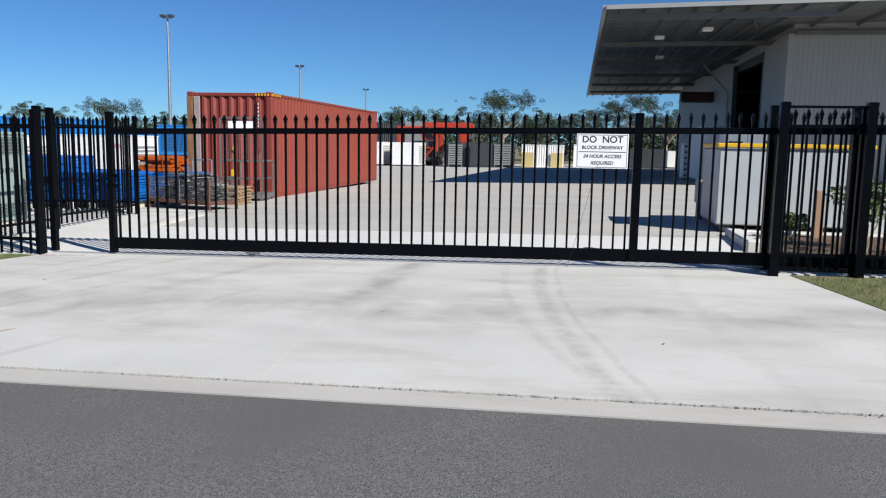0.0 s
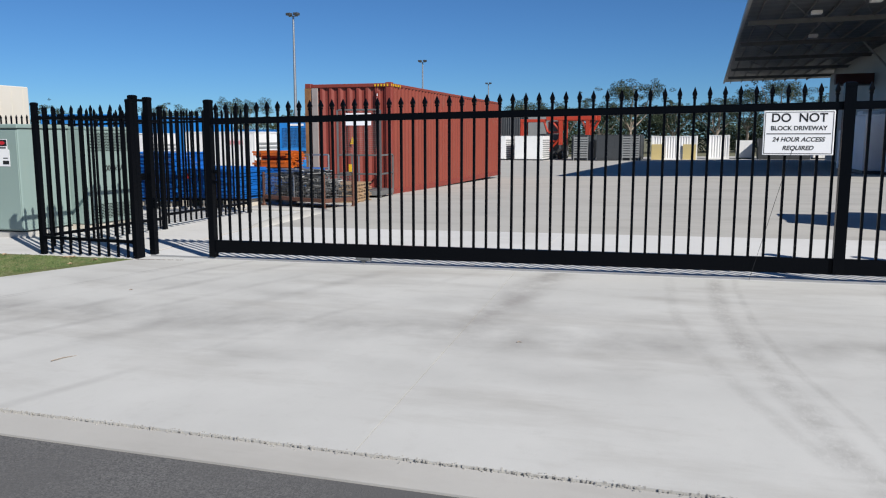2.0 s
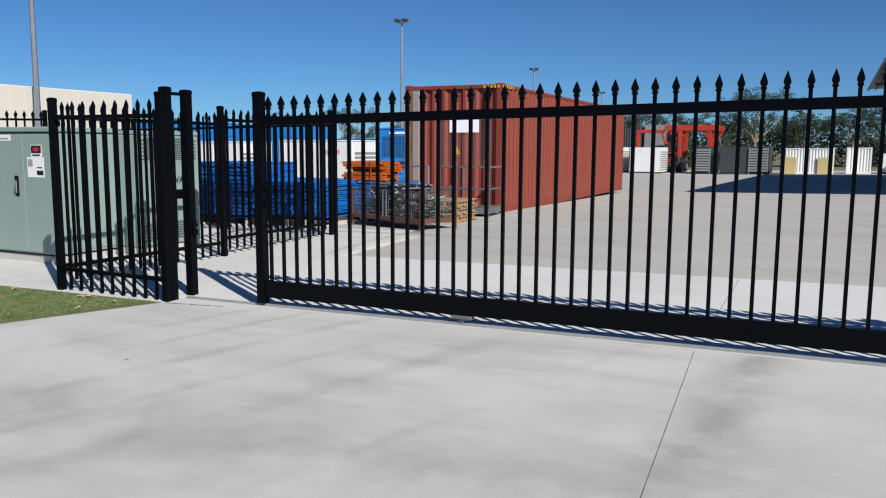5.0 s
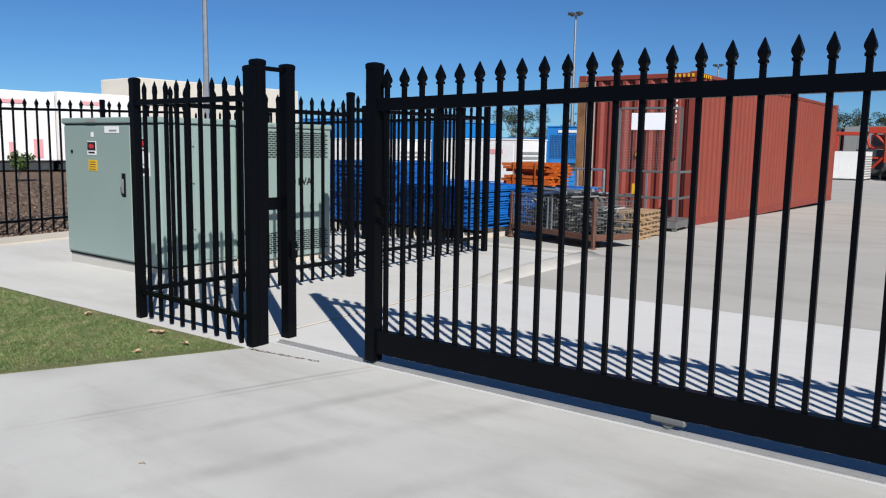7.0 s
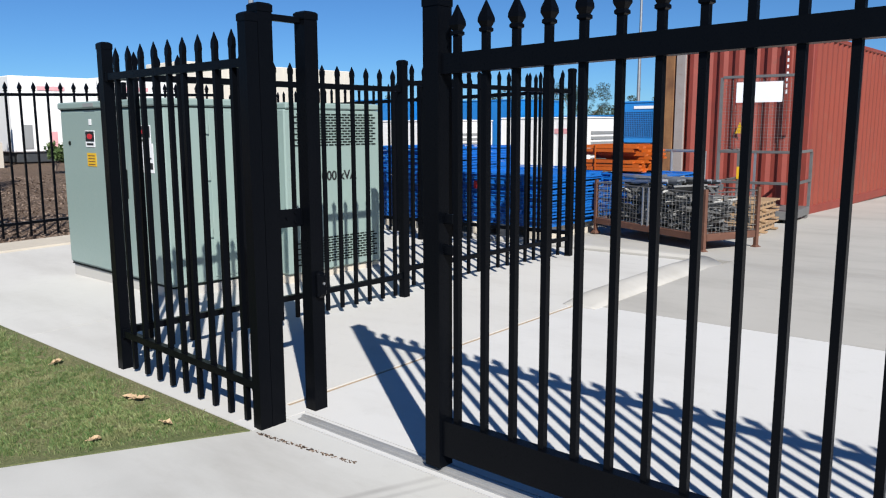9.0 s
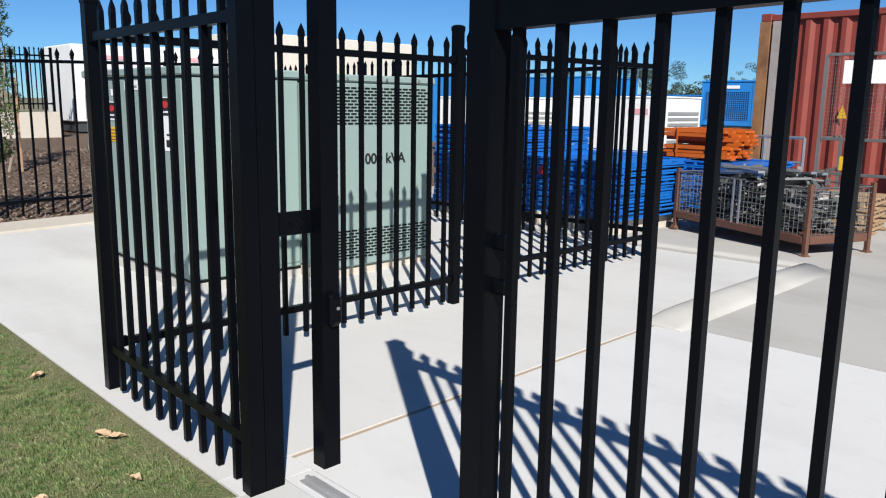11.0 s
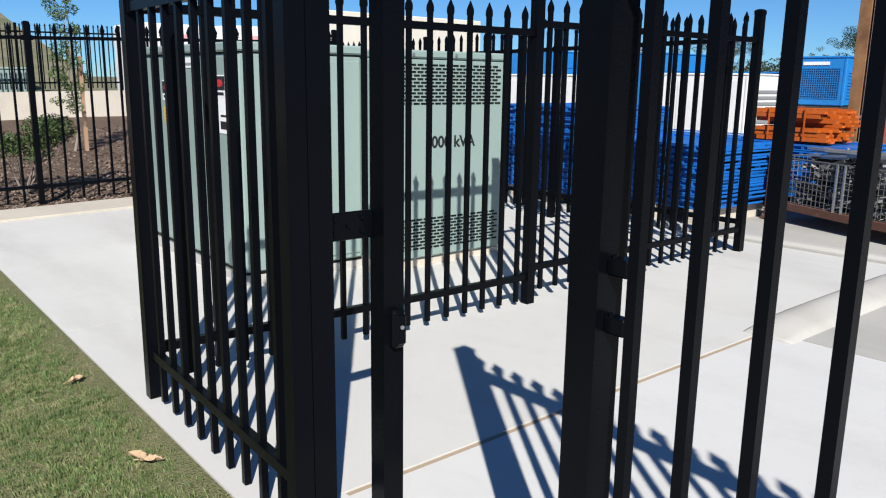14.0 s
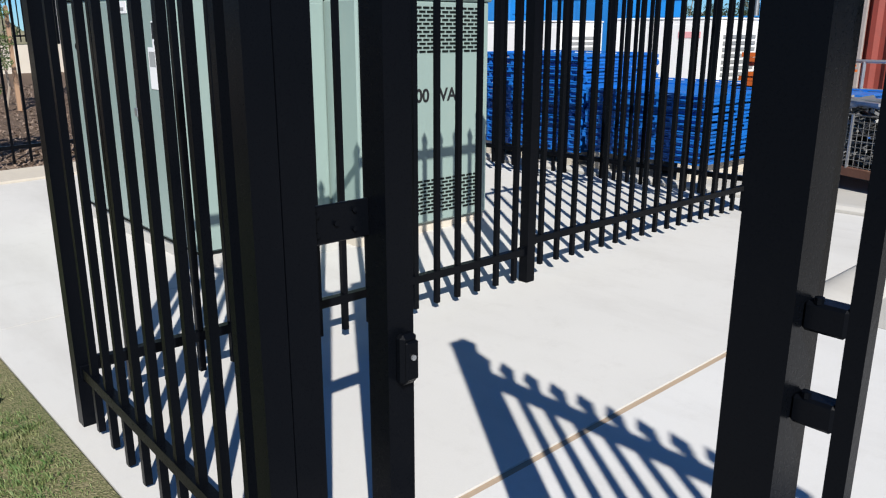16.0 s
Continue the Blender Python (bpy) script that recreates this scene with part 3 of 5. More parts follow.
def fence(name, p, q, posts, label, mesh=PK_SPEAR, step=0.14, first=0.1, low=0.07, rails=(0.235, 1.715), hgt=G, post=POST, ends=(1, 1), levels=None):
    """Posts at the given distances along p-q, rails and pickets between them."""
    e = thing(name, p[0], p[1], 0, label, "fence")
    d = Vector((q[0] - p[0], q[1] - p[1]))
    n = d.length
    d /= n
    ang = math.degrees(math.atan2(d.y, d.x))
    at = lambda s: (d.x * s, d.y * s)
    gz = lambda s: hgt(p[0] + d.x * s, p[1] + d.y * s)
    for s in posts[1 - ends[0]:len(posts) - 1 + ends[1]]:
        part("post", post, M_black, e, m=pose(*at(s), gz(s), 0, 0, ang))
    for k, (a, b) in enumerate(zip(posts, posts[1:])):
        # level panels step at the posts; the others follow the ground
        gz = (lambda s, z=levels[k]: z) if levels else gz
        for h in rails:
            part("rail", rail_bm((*at(a + 0.034), gz(a) + h), (*at(b - 0.034), gz(b) + h)), M_black, e)
            for s in (a + 0.04, b - 0.04):
                bmx = bmesh.new()
                x, y = at(s)
                bm_box(bmx, x - 0.012, x + 0.012, y - 0.024, y + 0.024, gz(s) + h - 0.028, gz(s) + h + 0.028, 0.003)
                part("bracket", bmx, M_black, e)
        s = a + (first[k] if isinstance(first, tuple) else first)
        while s < b - 0.06:
            part("picket", mesh, M_black, e, m=pose(*at(s), gz(s) + low, 0, 0, ang))
            s += step
    return e


fence("front_fence", (-1.545, 0.033), (-0.046, 0.003), (0.0, 1.499), "short black powder-coated steel picket fence panel beside the gate", first=0.145, step=0.1525, post=post_mesh(0.064, 1.95), low=0.0, rails=(0.2, 1.735), mesh=picket_mesh(SPEAR, 1.015), levels=(0.005,))
fence("side_fence", (-1.535, 0.05), (-1.50, 4.88), (0.0, 2.39, 4.83), "black powder-coated steel picket fence beside the transformer", first=(0.154, 0.109), step=0.142, ends=(0, 1), low=0.1, rails=(0.255, 1.78), mesh=picket_mesh(SPEAR, 0.982), levels=(-0.036, 0.02))
fence("back_fence", (-1.49, 4.9), (-8.0, 4.9), (0.0, 2.2, 4.4, 6.5), "black powder-coated steel picket fence behind the transformer", first=0.14, ends=(0, 0))
fence("garden_fence", (-8.1, -8.0), (-8.1, 4.9), (0.0, 1.7, 4.1, 6.5, 8.9, 11.3, 12.9), "black spear-topped steel fence along the garden bed", picket_mesh(FINIAL, 1.1), 0.175, 0.12, low=0.06, rails=(0.24, 1.93), post=post_mesh(0.062, 2.1))
fence("street_fence", (9.47, 0.05), (17, 0.05), (0.0, 0.86, 3.2, 5.6, 7.5), "black spear-topped steel fence along the street", PK_FIN, 0.14, 0.12)


# ---- gate catch: two posts, top bar, strike plate and lock box ----
def gate_catch():
    e = thing("gate_catch", -0.05, 0.05, 0, "tall black steel gate catch posts with strike plate and lock box", "gate post")
    part("front_post", post_mesh(0.078, 1.998), M_black, e, m=pose(-0.002, 0.026, 0))
    part("rear_post", post_mesh(0.078, 1.985), M_black, e, m=pose(0.002, 0.285, 0.0))
    part("top_bar", bm_box(bmesh.new(), -0.015, 0.015, 0.068, 0.242, 1.935, 1.965, 0.004), M_black, e)
    pl = part("strike_plate", bm_box(bmesh.new(), -0.03, -0.02, 0.066, 0.245, 0.96, 1.05, 0.003), M_black, e)
    for y, z in ((0.1, 0.985), (0.1, 1.03), (0.15, 1.005), (0.2, 0.985), (0.2, 1.03)):
        part("bolt", bm_rod(bmesh.new(), (-0.0195, y, z), (-0.012, y, z), 0.006, 8), M_black, pl)
    lb = part("lock_box", bm_box(bmesh.new(), 0.042, 0.075, 0.262, 0.312, 0.60, 0.73, 0.01), M_black, e)
    part("lock_cover", bm_box(bmesh.new(), 0.0752, 0.084, 0.268, 0.306, 0.615, 0.715, 0.004), M_black, lb)
    bm = bm_rod(bmesh.new(), (0.084, 0.287, 0.675), (0.089, 0.287, 0.675), 0.007, 10)
    part("key_cylinder", bm, M_galv, lb, "bright key cylinder")


gate_catch()


# ---- sliding gate ----
def sliding_gate(x0=0.90, x1=12.0, xm=7.87):
    e = thing("sliding_gate", x0, 0.2, 0, "long black steel sliding gate with spear tops, partly open", "gate")
    gz = lambda x: G(x0 + x, 0.2)
    part("leading_post", post_mesh(0.08, 1.84), M_black, e, m=pose(0.04, 0, gz(0) + 0.075))
    L = x1 - x0
    part("middle_post", post_mesh(0.1, 1.735), M_black, e, m=pose(xm - x0, 0, gz(xm - x0) + 0.132))
    for a, b in ((0.08, xm - x0 - 0.05), (xm - x0 + 0.05, L)):
        part("top_rail", rail_bm((a, 0, gz(a) + 1.665), (b, 0, gz(b) + 1.665), 0.075, 0.05), M_black, e)
        part("bottom_rail", rail_bm((a, 0, gz(a) + 0.155), (b, 0, gz(b) + 0.155), 0.15, 0.05), M_black, e)
    x = 0.145
    mesh = to_mesh("picket", bm_loft(bmesh.new(), 0, 0, [(0.23 if i == 0 else z + 0.03, a, b) for i, (z, a, b) in enumerate(FINIAL)], 4), M_black)
    while x < L:
        if abs(x - (xm - x0)) > 0.07:
            part("picket", mesh, M_black, e, m=pose(x, 0, gz(x)))
        x += 0.14
    for z in (0.96, 1.085):
        br = part("lock_bracket", bm_box(bmesh.new(), 0.0795, 0.1335, -0.016, 0.016, z - 0.019, z + 0.019, 0.004), M_black, e)
        part("bolt", bm_rod(bmesh.new(), (0.096, -0.01, z + 0.0175), (0.096, -0.01, z + 0.026), 0.006, 8), M_black, br)
    for wx in (2.05, 8.4):
        w = part("wheel_housing", bm_box(bmesh.new(), wx - 0.09, wx + 0.09, -0.03, 0.03, gz(wx) + 0.045, gz(wx) + 0.079, 0.008), M_steel, e, "scuffed grey wheel housing")
        part("wheel", bm_rod(bmesh.new(), (wx, -0.015, gz(wx) + 0.056), (wx, 0.015, gz(wx) + 0.056), 0.036, 16), M_steel, w)
    # notice board
    s0, z0, z1 = 7.14 - x0, 1.33, 1.745
    s1 = s0 + 0.615
    sg = part("notice_board", bm_box(bmesh.new(), s0, s1, -0.05, -0.038, z0, z1, 0.003), M_signw, e, "white notice board with black lettering")
    c = (s0 + s1) / 2
    bm = bmesh.new()
    for a in ((s0 + 0.012, s1 - 0.012, z0 + 0.012, z0 + 0.017), (s0 + 0.012, s1 - 0.012, z1 - 0.017, z1 - 0.012), (s0 + 0.012, s0 + 0.017, z0 + 0.017, z1 - 0.017), (s1 - 0.017, s1 - 0.012, z0 + 0.017, z1 - 0.017), (s0 + 0.03, s1 - 0.03, z0 + 0.195, z0 + 0.203)):
        bm_box(bm, a[0], a[1], -0.052, -0.0495, a[2], a[3])
    part("border_lines", bm, M_ink, sg)
    for words, size, z, sh in (("DO  NOT", 0.112, z0 + 0.345, 0), ("BLOCK DRIVEWAY", 0.057, z0 + 0.25, 0), ("24 HOUR ACCESS", 0.057, z0 + 0.145, 0.25), ("REQUIRED", 0.057, z0 + 0.065, 0.25)):
        text_mesh("lettering", words, size, M_ink, sg, pose(c, -0.0505, z, 90, 0, 0), sh, 0.0014 if size < 0.1 else 0.002)
    return e


sliding_gate()


def gate_guide():
    e = thing("gate_guide", 9.47, 0.05, G(9.5, 0), "tall black steel guide posts joined by a top bar", "gate post")
    for x in (-0.02, 0.9):
        part("guide_post", post_mesh(0.1, 1.98), M_black, e, m=pose(x, -0.09, 0))
        part("guide_post", post_mesh(0.1, 1.96), M_black, e, m=pose(x - 0.01, 0.33, 0))
    part("top_bar", bm_box(bmesh.new(), 0.03, 0.85, -0.1, -0.07, 1.92, 1.95, 0.004), M_black, e)


gate_guide()


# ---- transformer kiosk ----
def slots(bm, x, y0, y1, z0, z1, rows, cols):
    """Rows of short louvre slots, staggered like brickwork, on a wall facing +x; dark boxes stand for their shade."""
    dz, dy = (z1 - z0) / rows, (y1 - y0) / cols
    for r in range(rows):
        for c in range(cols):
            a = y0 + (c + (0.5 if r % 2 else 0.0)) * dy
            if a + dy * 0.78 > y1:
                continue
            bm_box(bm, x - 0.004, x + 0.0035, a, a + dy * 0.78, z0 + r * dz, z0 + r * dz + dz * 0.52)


def kiosk():
    x0, y0 = -5.12, 1.2
    e = thing("transformer_kiosk", x0, y0, -0.03, "pale green padmount transformer kiosk on a concrete plinth", "transformer")
    e.scale.z = 1.008
    box("plinth", M_gutter, e, 0.0, 2.02, 0.02, 0.98, -0.08, 0.105, 0.01)
    box("plinth", M_wallc, e, 0.25, 2.33, 0.985, 2.14, -0.08, 0.125, 0.01)
    b = box("cabinet", M_kiosk, e, 0.0, 2.03, 0.0, 0.97, 0.118, 1.64, 0.012)
    part("roof", bm_box(bmesh.new(), -0.02, 2.05, -0.025, 0.985, 1.645, 1.71, 0.012), M_kiosk, b)
    part("seal", bm_box(bmesh.new(), -0.003, 2.033, -0.003, 0.973, 1.635, 1.648), M_kioskd, b)
    part("base_seal", bm_box(bmesh.new(), 0.004, 2.026, 0.004, 0.966, 0.1052, 0.1175), M_kioskd, b)
    for a, c in ((0.02, 1.475), (1.485, 2.01)):
        part("door", bm_box(bmesh.new(), a, c, -0.012, -0.001, 0.14, 1.615, 0.004), M_kiosk, b)
    hp = part("handle_recess", bm_box(bmesh.new(), 1.29, 1.37, -0.0165, -0.0125, 0.84, 1.1, 0.002), M_kioskd, b, "dark handle recess plate")
    part("door_handle", bm_box(bmesh.new(), 1.315, 1.345, -0.036, -0.017, 0.88, 1.04, 0.008), M_galv, hp, "bright steel swing handle")
    part("padlock", bm_box(bmesh.new(), 1.305, 1.355, -0.046, -0.037, 0.9, 0.955, 0.006), M_galv, hp, "bright padlock")
    part("door_bolt", bm_rod(bmesh.new(), (0.2, -0.012, 1.32), (0.2, -0.022, 1.32), 0.02, 12), M_kioskd, b)
    # side panels
    part("side_panel", bm_box(bmesh.new(), 2.031, 2.04, 0.42, 0.95, 0.16, 1.6, 0.004), M_kiosk, b)
    for z in (0.55, 1.05, 1.45):
        part("hinge", bm_box(bmesh.new(), 2.031, 2.05, 0.385, 0.412, z - 0.04, z + 0.04, 0.004), M_kiosk, b)
    t = box("transformer_tank", M_kiosk, e, 0.22, 2.365, 0.975, 2.13, 0.13, 1.625, 0.012)
    part("roof", bm_box(bmesh.new(), 0.20, 2.38, 0.987, 2.15, 1.627, 1.685, 0.012), M_kiosk, t)
    # slot openings drawn as near-black bars, their shade put into the colour
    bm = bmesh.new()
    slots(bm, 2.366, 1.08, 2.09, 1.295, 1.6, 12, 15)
    tagged(part("upper_louvre", bm, M_kioskd, t, "staggered ventilation slots drawn as dark shade bars"), kind="stuff")
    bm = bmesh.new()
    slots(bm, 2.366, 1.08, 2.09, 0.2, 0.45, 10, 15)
    tagged(part("lower_louvre", bm, M_kioskd, t, "staggered ventilation slots drawn as dark shade bars"), kind="stuff")
    bm = bmesh.new()
    for y in (1.2, 1.6, 1.95):
        bm_rod(bm, (2.37, y, 1.655), (2.388, y, 1.655), 0.012, 8)
    part("roof_bolts", bm, M_galv, t)
    text_mesh("rating_lettering", "1000 kVA", 0.122, M_ink, t, pose(2.3665, 1.57, 1.01, 90, 0, 90), 0, 0.003)
    # labels on the doors
    def label_plate(x, z, w, h, m, text=""):
        return part("label_plate", bm_box(bmesh.new(), x - w / 2, x + w / 2, -0.0165, -0.0125, z - h / 2, z + h / 2, 0.001), m, b, text)
    for x, z in ((0.66, 1.365), (1.735, 1.41)):
        p = label_plate(x, z, 0.2, 0.155, M_signw, "black, red and white danger plate")
        part("danger_panel", bm_box(bmesh.new(), x - 0.092, x + 0.092, -0.0185, -0.0167, z - 0.025, z + 0.07), M_ink, p)
        bm = bm_rod(bmesh.new(), (0, 0, 0.0), (0, -0.0012, 0.0), 0.026, 20)
        for v in bm.verts:
            v.co.x *= 2.2
        part("danger_oval", bm, M_signred, p, m=pose(x, -0.0186, z + 0.022))
        part("caption_bar", bm_box(bmesh.new(), x - 0.07, x + 0.07, -0.0185, -0.0167, z - 0.06, z - 0.04), M_ink, p)
    p = label_plate(0.67, 1.17, 0.19, 0.125, M_yellow, "yellow warning sticker")
    bm = bmesh.new()
    for k in range(4):
        bm_box(bm, 0.6, 0.74, -0.0178, -0.0167, 1.122 + k * 0.027, 1.13 + k * 0.027)
    part("text_bars", bm, M_rust, p)
    p = label_plate(1.71, 1.21, 0.31, 0.25, M_signw, "white asset plate with a faint green mark")
    part("number_bar", bm_box(bmesh.new(), 1.73, 1.85, -0.0178, -0.0167, 1.115, 1.17), M_ink, p)
    part("text_bar", bm_box(bmesh.new(), 1.74, 1.83, -0.0178, -0.0167, 1.2, 1.215), M_ink, p)
    part("green_mark", bm_box(bmesh.new(), 1.57, 1.66, -0.0178, -0.0167, 1.22, 1.31), M_clad, p)
    p = label_plate(1.11, 1.575, 0.3, 0.075, M_signw, "white name plate")
    part("text_bar", bm_box(bmesh.new(), 1.06, 1.22, -0.0178, -0.0167, 1.555, 1.575), M_louv, p)
    label_plate(0.68, 1.52, 0.055, 0.055, M_signw)
    part("roof_sign", bm_box(bmesh.new(), 0.58, 0.8, -0.034, -0.028, 1.66, 1.695, 0.002), M_louv, b)


kiosk()


# ---- shipping container ----
def corrugated(bm, origin, along, out, length, z0, z1, pitch=0.278, depth=0.036):
    """A trapezoid-ribbed steel wall; out points away from the room."""
    o, a, n = Vector(origin), Vector(along), Vector(out)
    pts, s = [], 0.0
    while s < length:
        for f, d in ((0.0, 0.0), (0.26, 0.0), (0.5, -depth), (0.76, -depth)):
            if s + f * pitch <= length:
                pts.append((s + f * pitch, d))
        s += pitch
    pts.append((length, 0.0))
    lo = [bm.verts.new(o + a * s + n * d + Vector((0, 0, z0))) for s, d in pts]
    hi = [bm.verts.new(o + a * s + n * d + Vector((0, 0, z1))) for s, d in pts]
    for i in range(len(pts) - 1):
        bm.faces.new((lo[i], lo[i + 1], hi[i + 1], hi[i]))
    return bm


def container(name, x, y, rz, w, l, h, mat_side, mat_end, label, ground=None, plain=False):
    z = G(x, y) if ground is None else ground
    e = thing(name, x, y, z, label, "container", rz=rz)
    c = 0.16
    for px in (0, w - c):
        for py in (0, l - c):
            p = part("corner_post", bm_box(bmesh.new(), px, px + c, py, py + c, 0.13, h - 0.12, 0.012), mat_end, e)
            for z0 in (0.0, h - 0.12):
                bm = bm_box(bmesh.new(), px - 0.004, px + c + 0.004, py - 0.004, py + c + 0.004, z0, z0 + 0.122, 0.012)
                part("corner_casting", bm, mat_end, p)
    for px in (0.012, w - 0.072):
        part("bottom_side_rail", bm_box(bmesh.new(), px, px + 0.06, c, l - c, 0.0, 0.16, 0.008), M_redd if not plain else mat_end, e)
        part("top_side_rail", bm_box(bmesh.new(), px, px + 0.06, c, l - c, h - 0.09, h - 0.02, 0.008), mat_side, e)
    for py in (0.012, l - 0.072):
        part("bottom_end_rail", bm_box(bmesh.new(), c, w - c, py, py + 0.06, 0.02, 0.17, 0.008), mat_end, e)
        part("top_end_rail", bm_box(bmesh.new(), c, w - c, py, py + 0.06, h - 0.11, h - 0.02, 0.008), mat_end, e)
    part("side_wall", corrugated(bmesh.new(), (w - 0.02, c, 0), (0, 1, 0), (1, 0, 0), l - 2 * c, 0.15, h - 0.08), mat_side, e)
    part("side_wall", corrugated(bmesh.new(), (0.02, c, 0), (0, 1, 0), (-1, 0, 0), l - 2 * c, 0.15, h - 0.08), mat_side, e)
    part("end_wall", corrugated(bmesh.new(), (c, 0.03, 0), (1, 0, 0), (0, -1, 0), w - 2 * c, 0.16, h - 0.1, 0.26, 0.045), mat_end, e)
    part("end_wall", corrugated(bmesh.new(), (c, l - 0.03, 0), (1, 0, 0), (0, 1, 0), w - 2 * c, 0.16, h - 0.1), mat_end, e)
    part("roof", bm_box(bmesh.new(), 0.02, w - 0.02, 0.02, l - 0.02, h - 0.06, h - 0.03), mat_side, e)
    part("floor", bm_box(bmesh.new(), 0.08, w - 0.08, 0.08, l - 0.08, 0.12, 0.16), M_dark, e)
    return e


red = container("shipping_container", -3.5, 10.9, 0.9, 2.438, 12.19, 2.9, M_red, M_redd, "rust-red corrugated high-cube shipping container standing in the yard")
part("rusted_edge_strip", bm_box(bmesh.new(), 0.0, 0.17, -0.03, -0.006, 0.14, 2.78, 0.004), M_timber, red, "rust-streaked brown edge strip")
part("grey_edge_strip", bm_box(bmesh.new(), 0.2, 0.37, -0.03, 0.02, 0.16, 2.78, 0.006), M_greyp, red, "grey painted edge strip")
for k in range(5):
    part("hazard_stripe", bm_box(bmesh.new(), 1.98 + k * 0.085, 2.02 + k * 0.085, -0.009, -0.0045, 2.80, 2.86), M_yellow, red)
for k in range(6):
    part("hazard_stripe", bm_box(bmesh.new(), 2.4425, 2.447, 0.01 + k * 0.12, 0.06 + k * 0.12, 2.80, 2.86), M_yellow, red)
rk = random.Random(8)
for k in range(7):
    part("marking_bar", bm_box(bmesh.new(), 2.05, 2.07 + rk.uniform(0, 0.012), -0.022, -0.018, 1.95 + k * 0.1, 1.95 + k * 0.1 + rk.uniform(0.04, 0.07)), M_signw, red, "white marking bar")
part("marking_backing", bm_box(bmesh.new(), 2.03, 2.1, -0.0175, 0.03, 1.3, 2.68), M_redd, red)
bm = bmesh.new()
v = [bm.verts.new(p) for p in ((1.28, -0.024, 1.33), (1.42, -0.024, 1.33), (1.35, -0.024, 1.52), (1.28, -0.02, 1.33), (1.42, -0.02, 1.33), (1.35, -0.02, 1.52))]
for f in ((0, 1, 2), (5, 4, 3), (0, 3, 4, 1), (1, 4, 5, 2), (2, 5, 3, 0)):
    bm.faces.new([v[i] for i in f])
part("warning_triangle", bm, M_yellow, red, "yellow warning triangle")


# ---- stillage of scaffold parts, tall cage, trays and orange bundle ----
def stillage():
    x0, y0, w, d = -2.32, 6.76, 1.9, 0.8
    e = thing("stillage", x0, y0, G(-1.4, 6.8), "rusty steel mesh stillage on feet heaped with grey brackets", "stillage", rz=-21)
    for px in (0.0, w):
        for py in (0.0, d):
            p = part("corner_post", bm_loft(bmesh.new(), px, py, [(0.02, 0.02, 0.02), (0.7, 0.02, 0.02)], 4), M_rust, e)
            part("foot", bm_loft(bmesh.new(), px, py, [(0.0, 0.045, 0.045), (0.02, 0.04, 0.04), (0.04, 0.022, 0.022)], 4), M_rust, p)
    part("base_tray", bm_box(bmesh.new(), 0.03, w - 0.03, 0.03, d - 0.03, 0.14, 0.17), M_rust, e)
    for a in ((0.03, w - 0.03, -0.02, 0.02), (0.03, w - 0.03, d - 0.02, d + 0.02), (-0.02, 0.02, 0.03, d - 0.03), (w - 0.02, w + 0.02, 0.03, d - 0.03)):
        part("base_beam", bm_box(bmesh.new(), *a, 0.13, 0.21, 0.006), M_rust, e)
    for side, (p, q) in enumerate((((0, 0), (w, 0)), ((w, 0), (w, d)), ((0, 0), (0, d)), ((0, d), (w, d)))):
        bm = bmesh.new()
        n = int(((q[0] - p[0]) ** 2 + (q[1] - p[1]) ** 2) ** 0.5 / 0.055)
        for i in range(1, n):
            x, y = p[0] + (q[0] - p[0]) * i / n, p[1] + (q[1] - p[1]) * i / n
            bm_rod(bm, (x, y, 0.2), (x, y, 0.66), 0.0028, 4)
        for k in range(9):
            bm_rod(bm, (*p, 0.22 + k * 0.055), (*q, 0.22 + k * 0.055), 0.0028 if k < 8 else 0.008, 4)
        part("mesh_panel", bm, M_galvd, e)
    for px in (w * 0.48, w * 0.53):
        part("gate_bar", bm_loft(bmesh.new(), px, -0.012, [(0.2, 0.009, 0.009), (0.66, 0.009, 0.009)], 4), M_galv, e)
    # loose brackets heaped inside
    r = random.Random(21)
    for i in range(290):
        ln = r.uniform(0.22, 0.55)
        x, y = r.uniform(0.2, w - 0.2), r.uniform(0.16, d - 0.16)
        top = 0.60 + 0.14 * math.sin(math.pi * x / w) + 0.05 * noise.noise((x * 3, y * 3, 7))
        z = r.uniform(0.2, top)
        a, t = r.uniform(0, math.pi), r.gauss(0, 0.22)
        ln = min(ln, 1.6 * min(x, w - x) / max(abs(math.cos(a)), 0.15), 1.6 * min(y, d - y) / max(abs(math.sin(a)), 0.15))
        bm = bmesh.new()
        k = r.random()
        if k < 0.5:
            bm_box(bm, -ln / 2, ln / 2, -0.022, 0.022, -0.004, 0.004)
            bm_box(bm, -ln / 2, ln / 2, 0.0225, 0.029, -0.03, 0.004)
        elif k < 0.8:
            bm_rod(bm, (-ln / 2, 0, 0), (ln / 2, 0, 0), 0.014, 6)
            bm_box(bm, ln / 2 - 0.02, ln / 2 + 0.02, -0.035, 0.035, -0.03, 0.03)
        else:
            bm_box(bm, -ln / 2, ln / 2, -0.04, 0.04, -0.012, 0.012)
        part("bracket", bm, M_galvd, e, m=pose(x, y, z, math.degrees(r.gauss(0, 0.5)), math.degrees(t), math.degrees(a)))
    for i in range(10):
        ln = r.uniform(0.6, 1.1)
        x, y = w * r.uniform(0.42, 0.58), r.uniform(0.1, d - 0.1)
        bm = bm_box(bmesh.new(), -ln / 2, ln / 2, -0.03, 0.03, -0.012, 0.012)
        bm_box(bm, -ln / 2, ln / 2, 0.0305, 0.038, -0.035, 0.012)
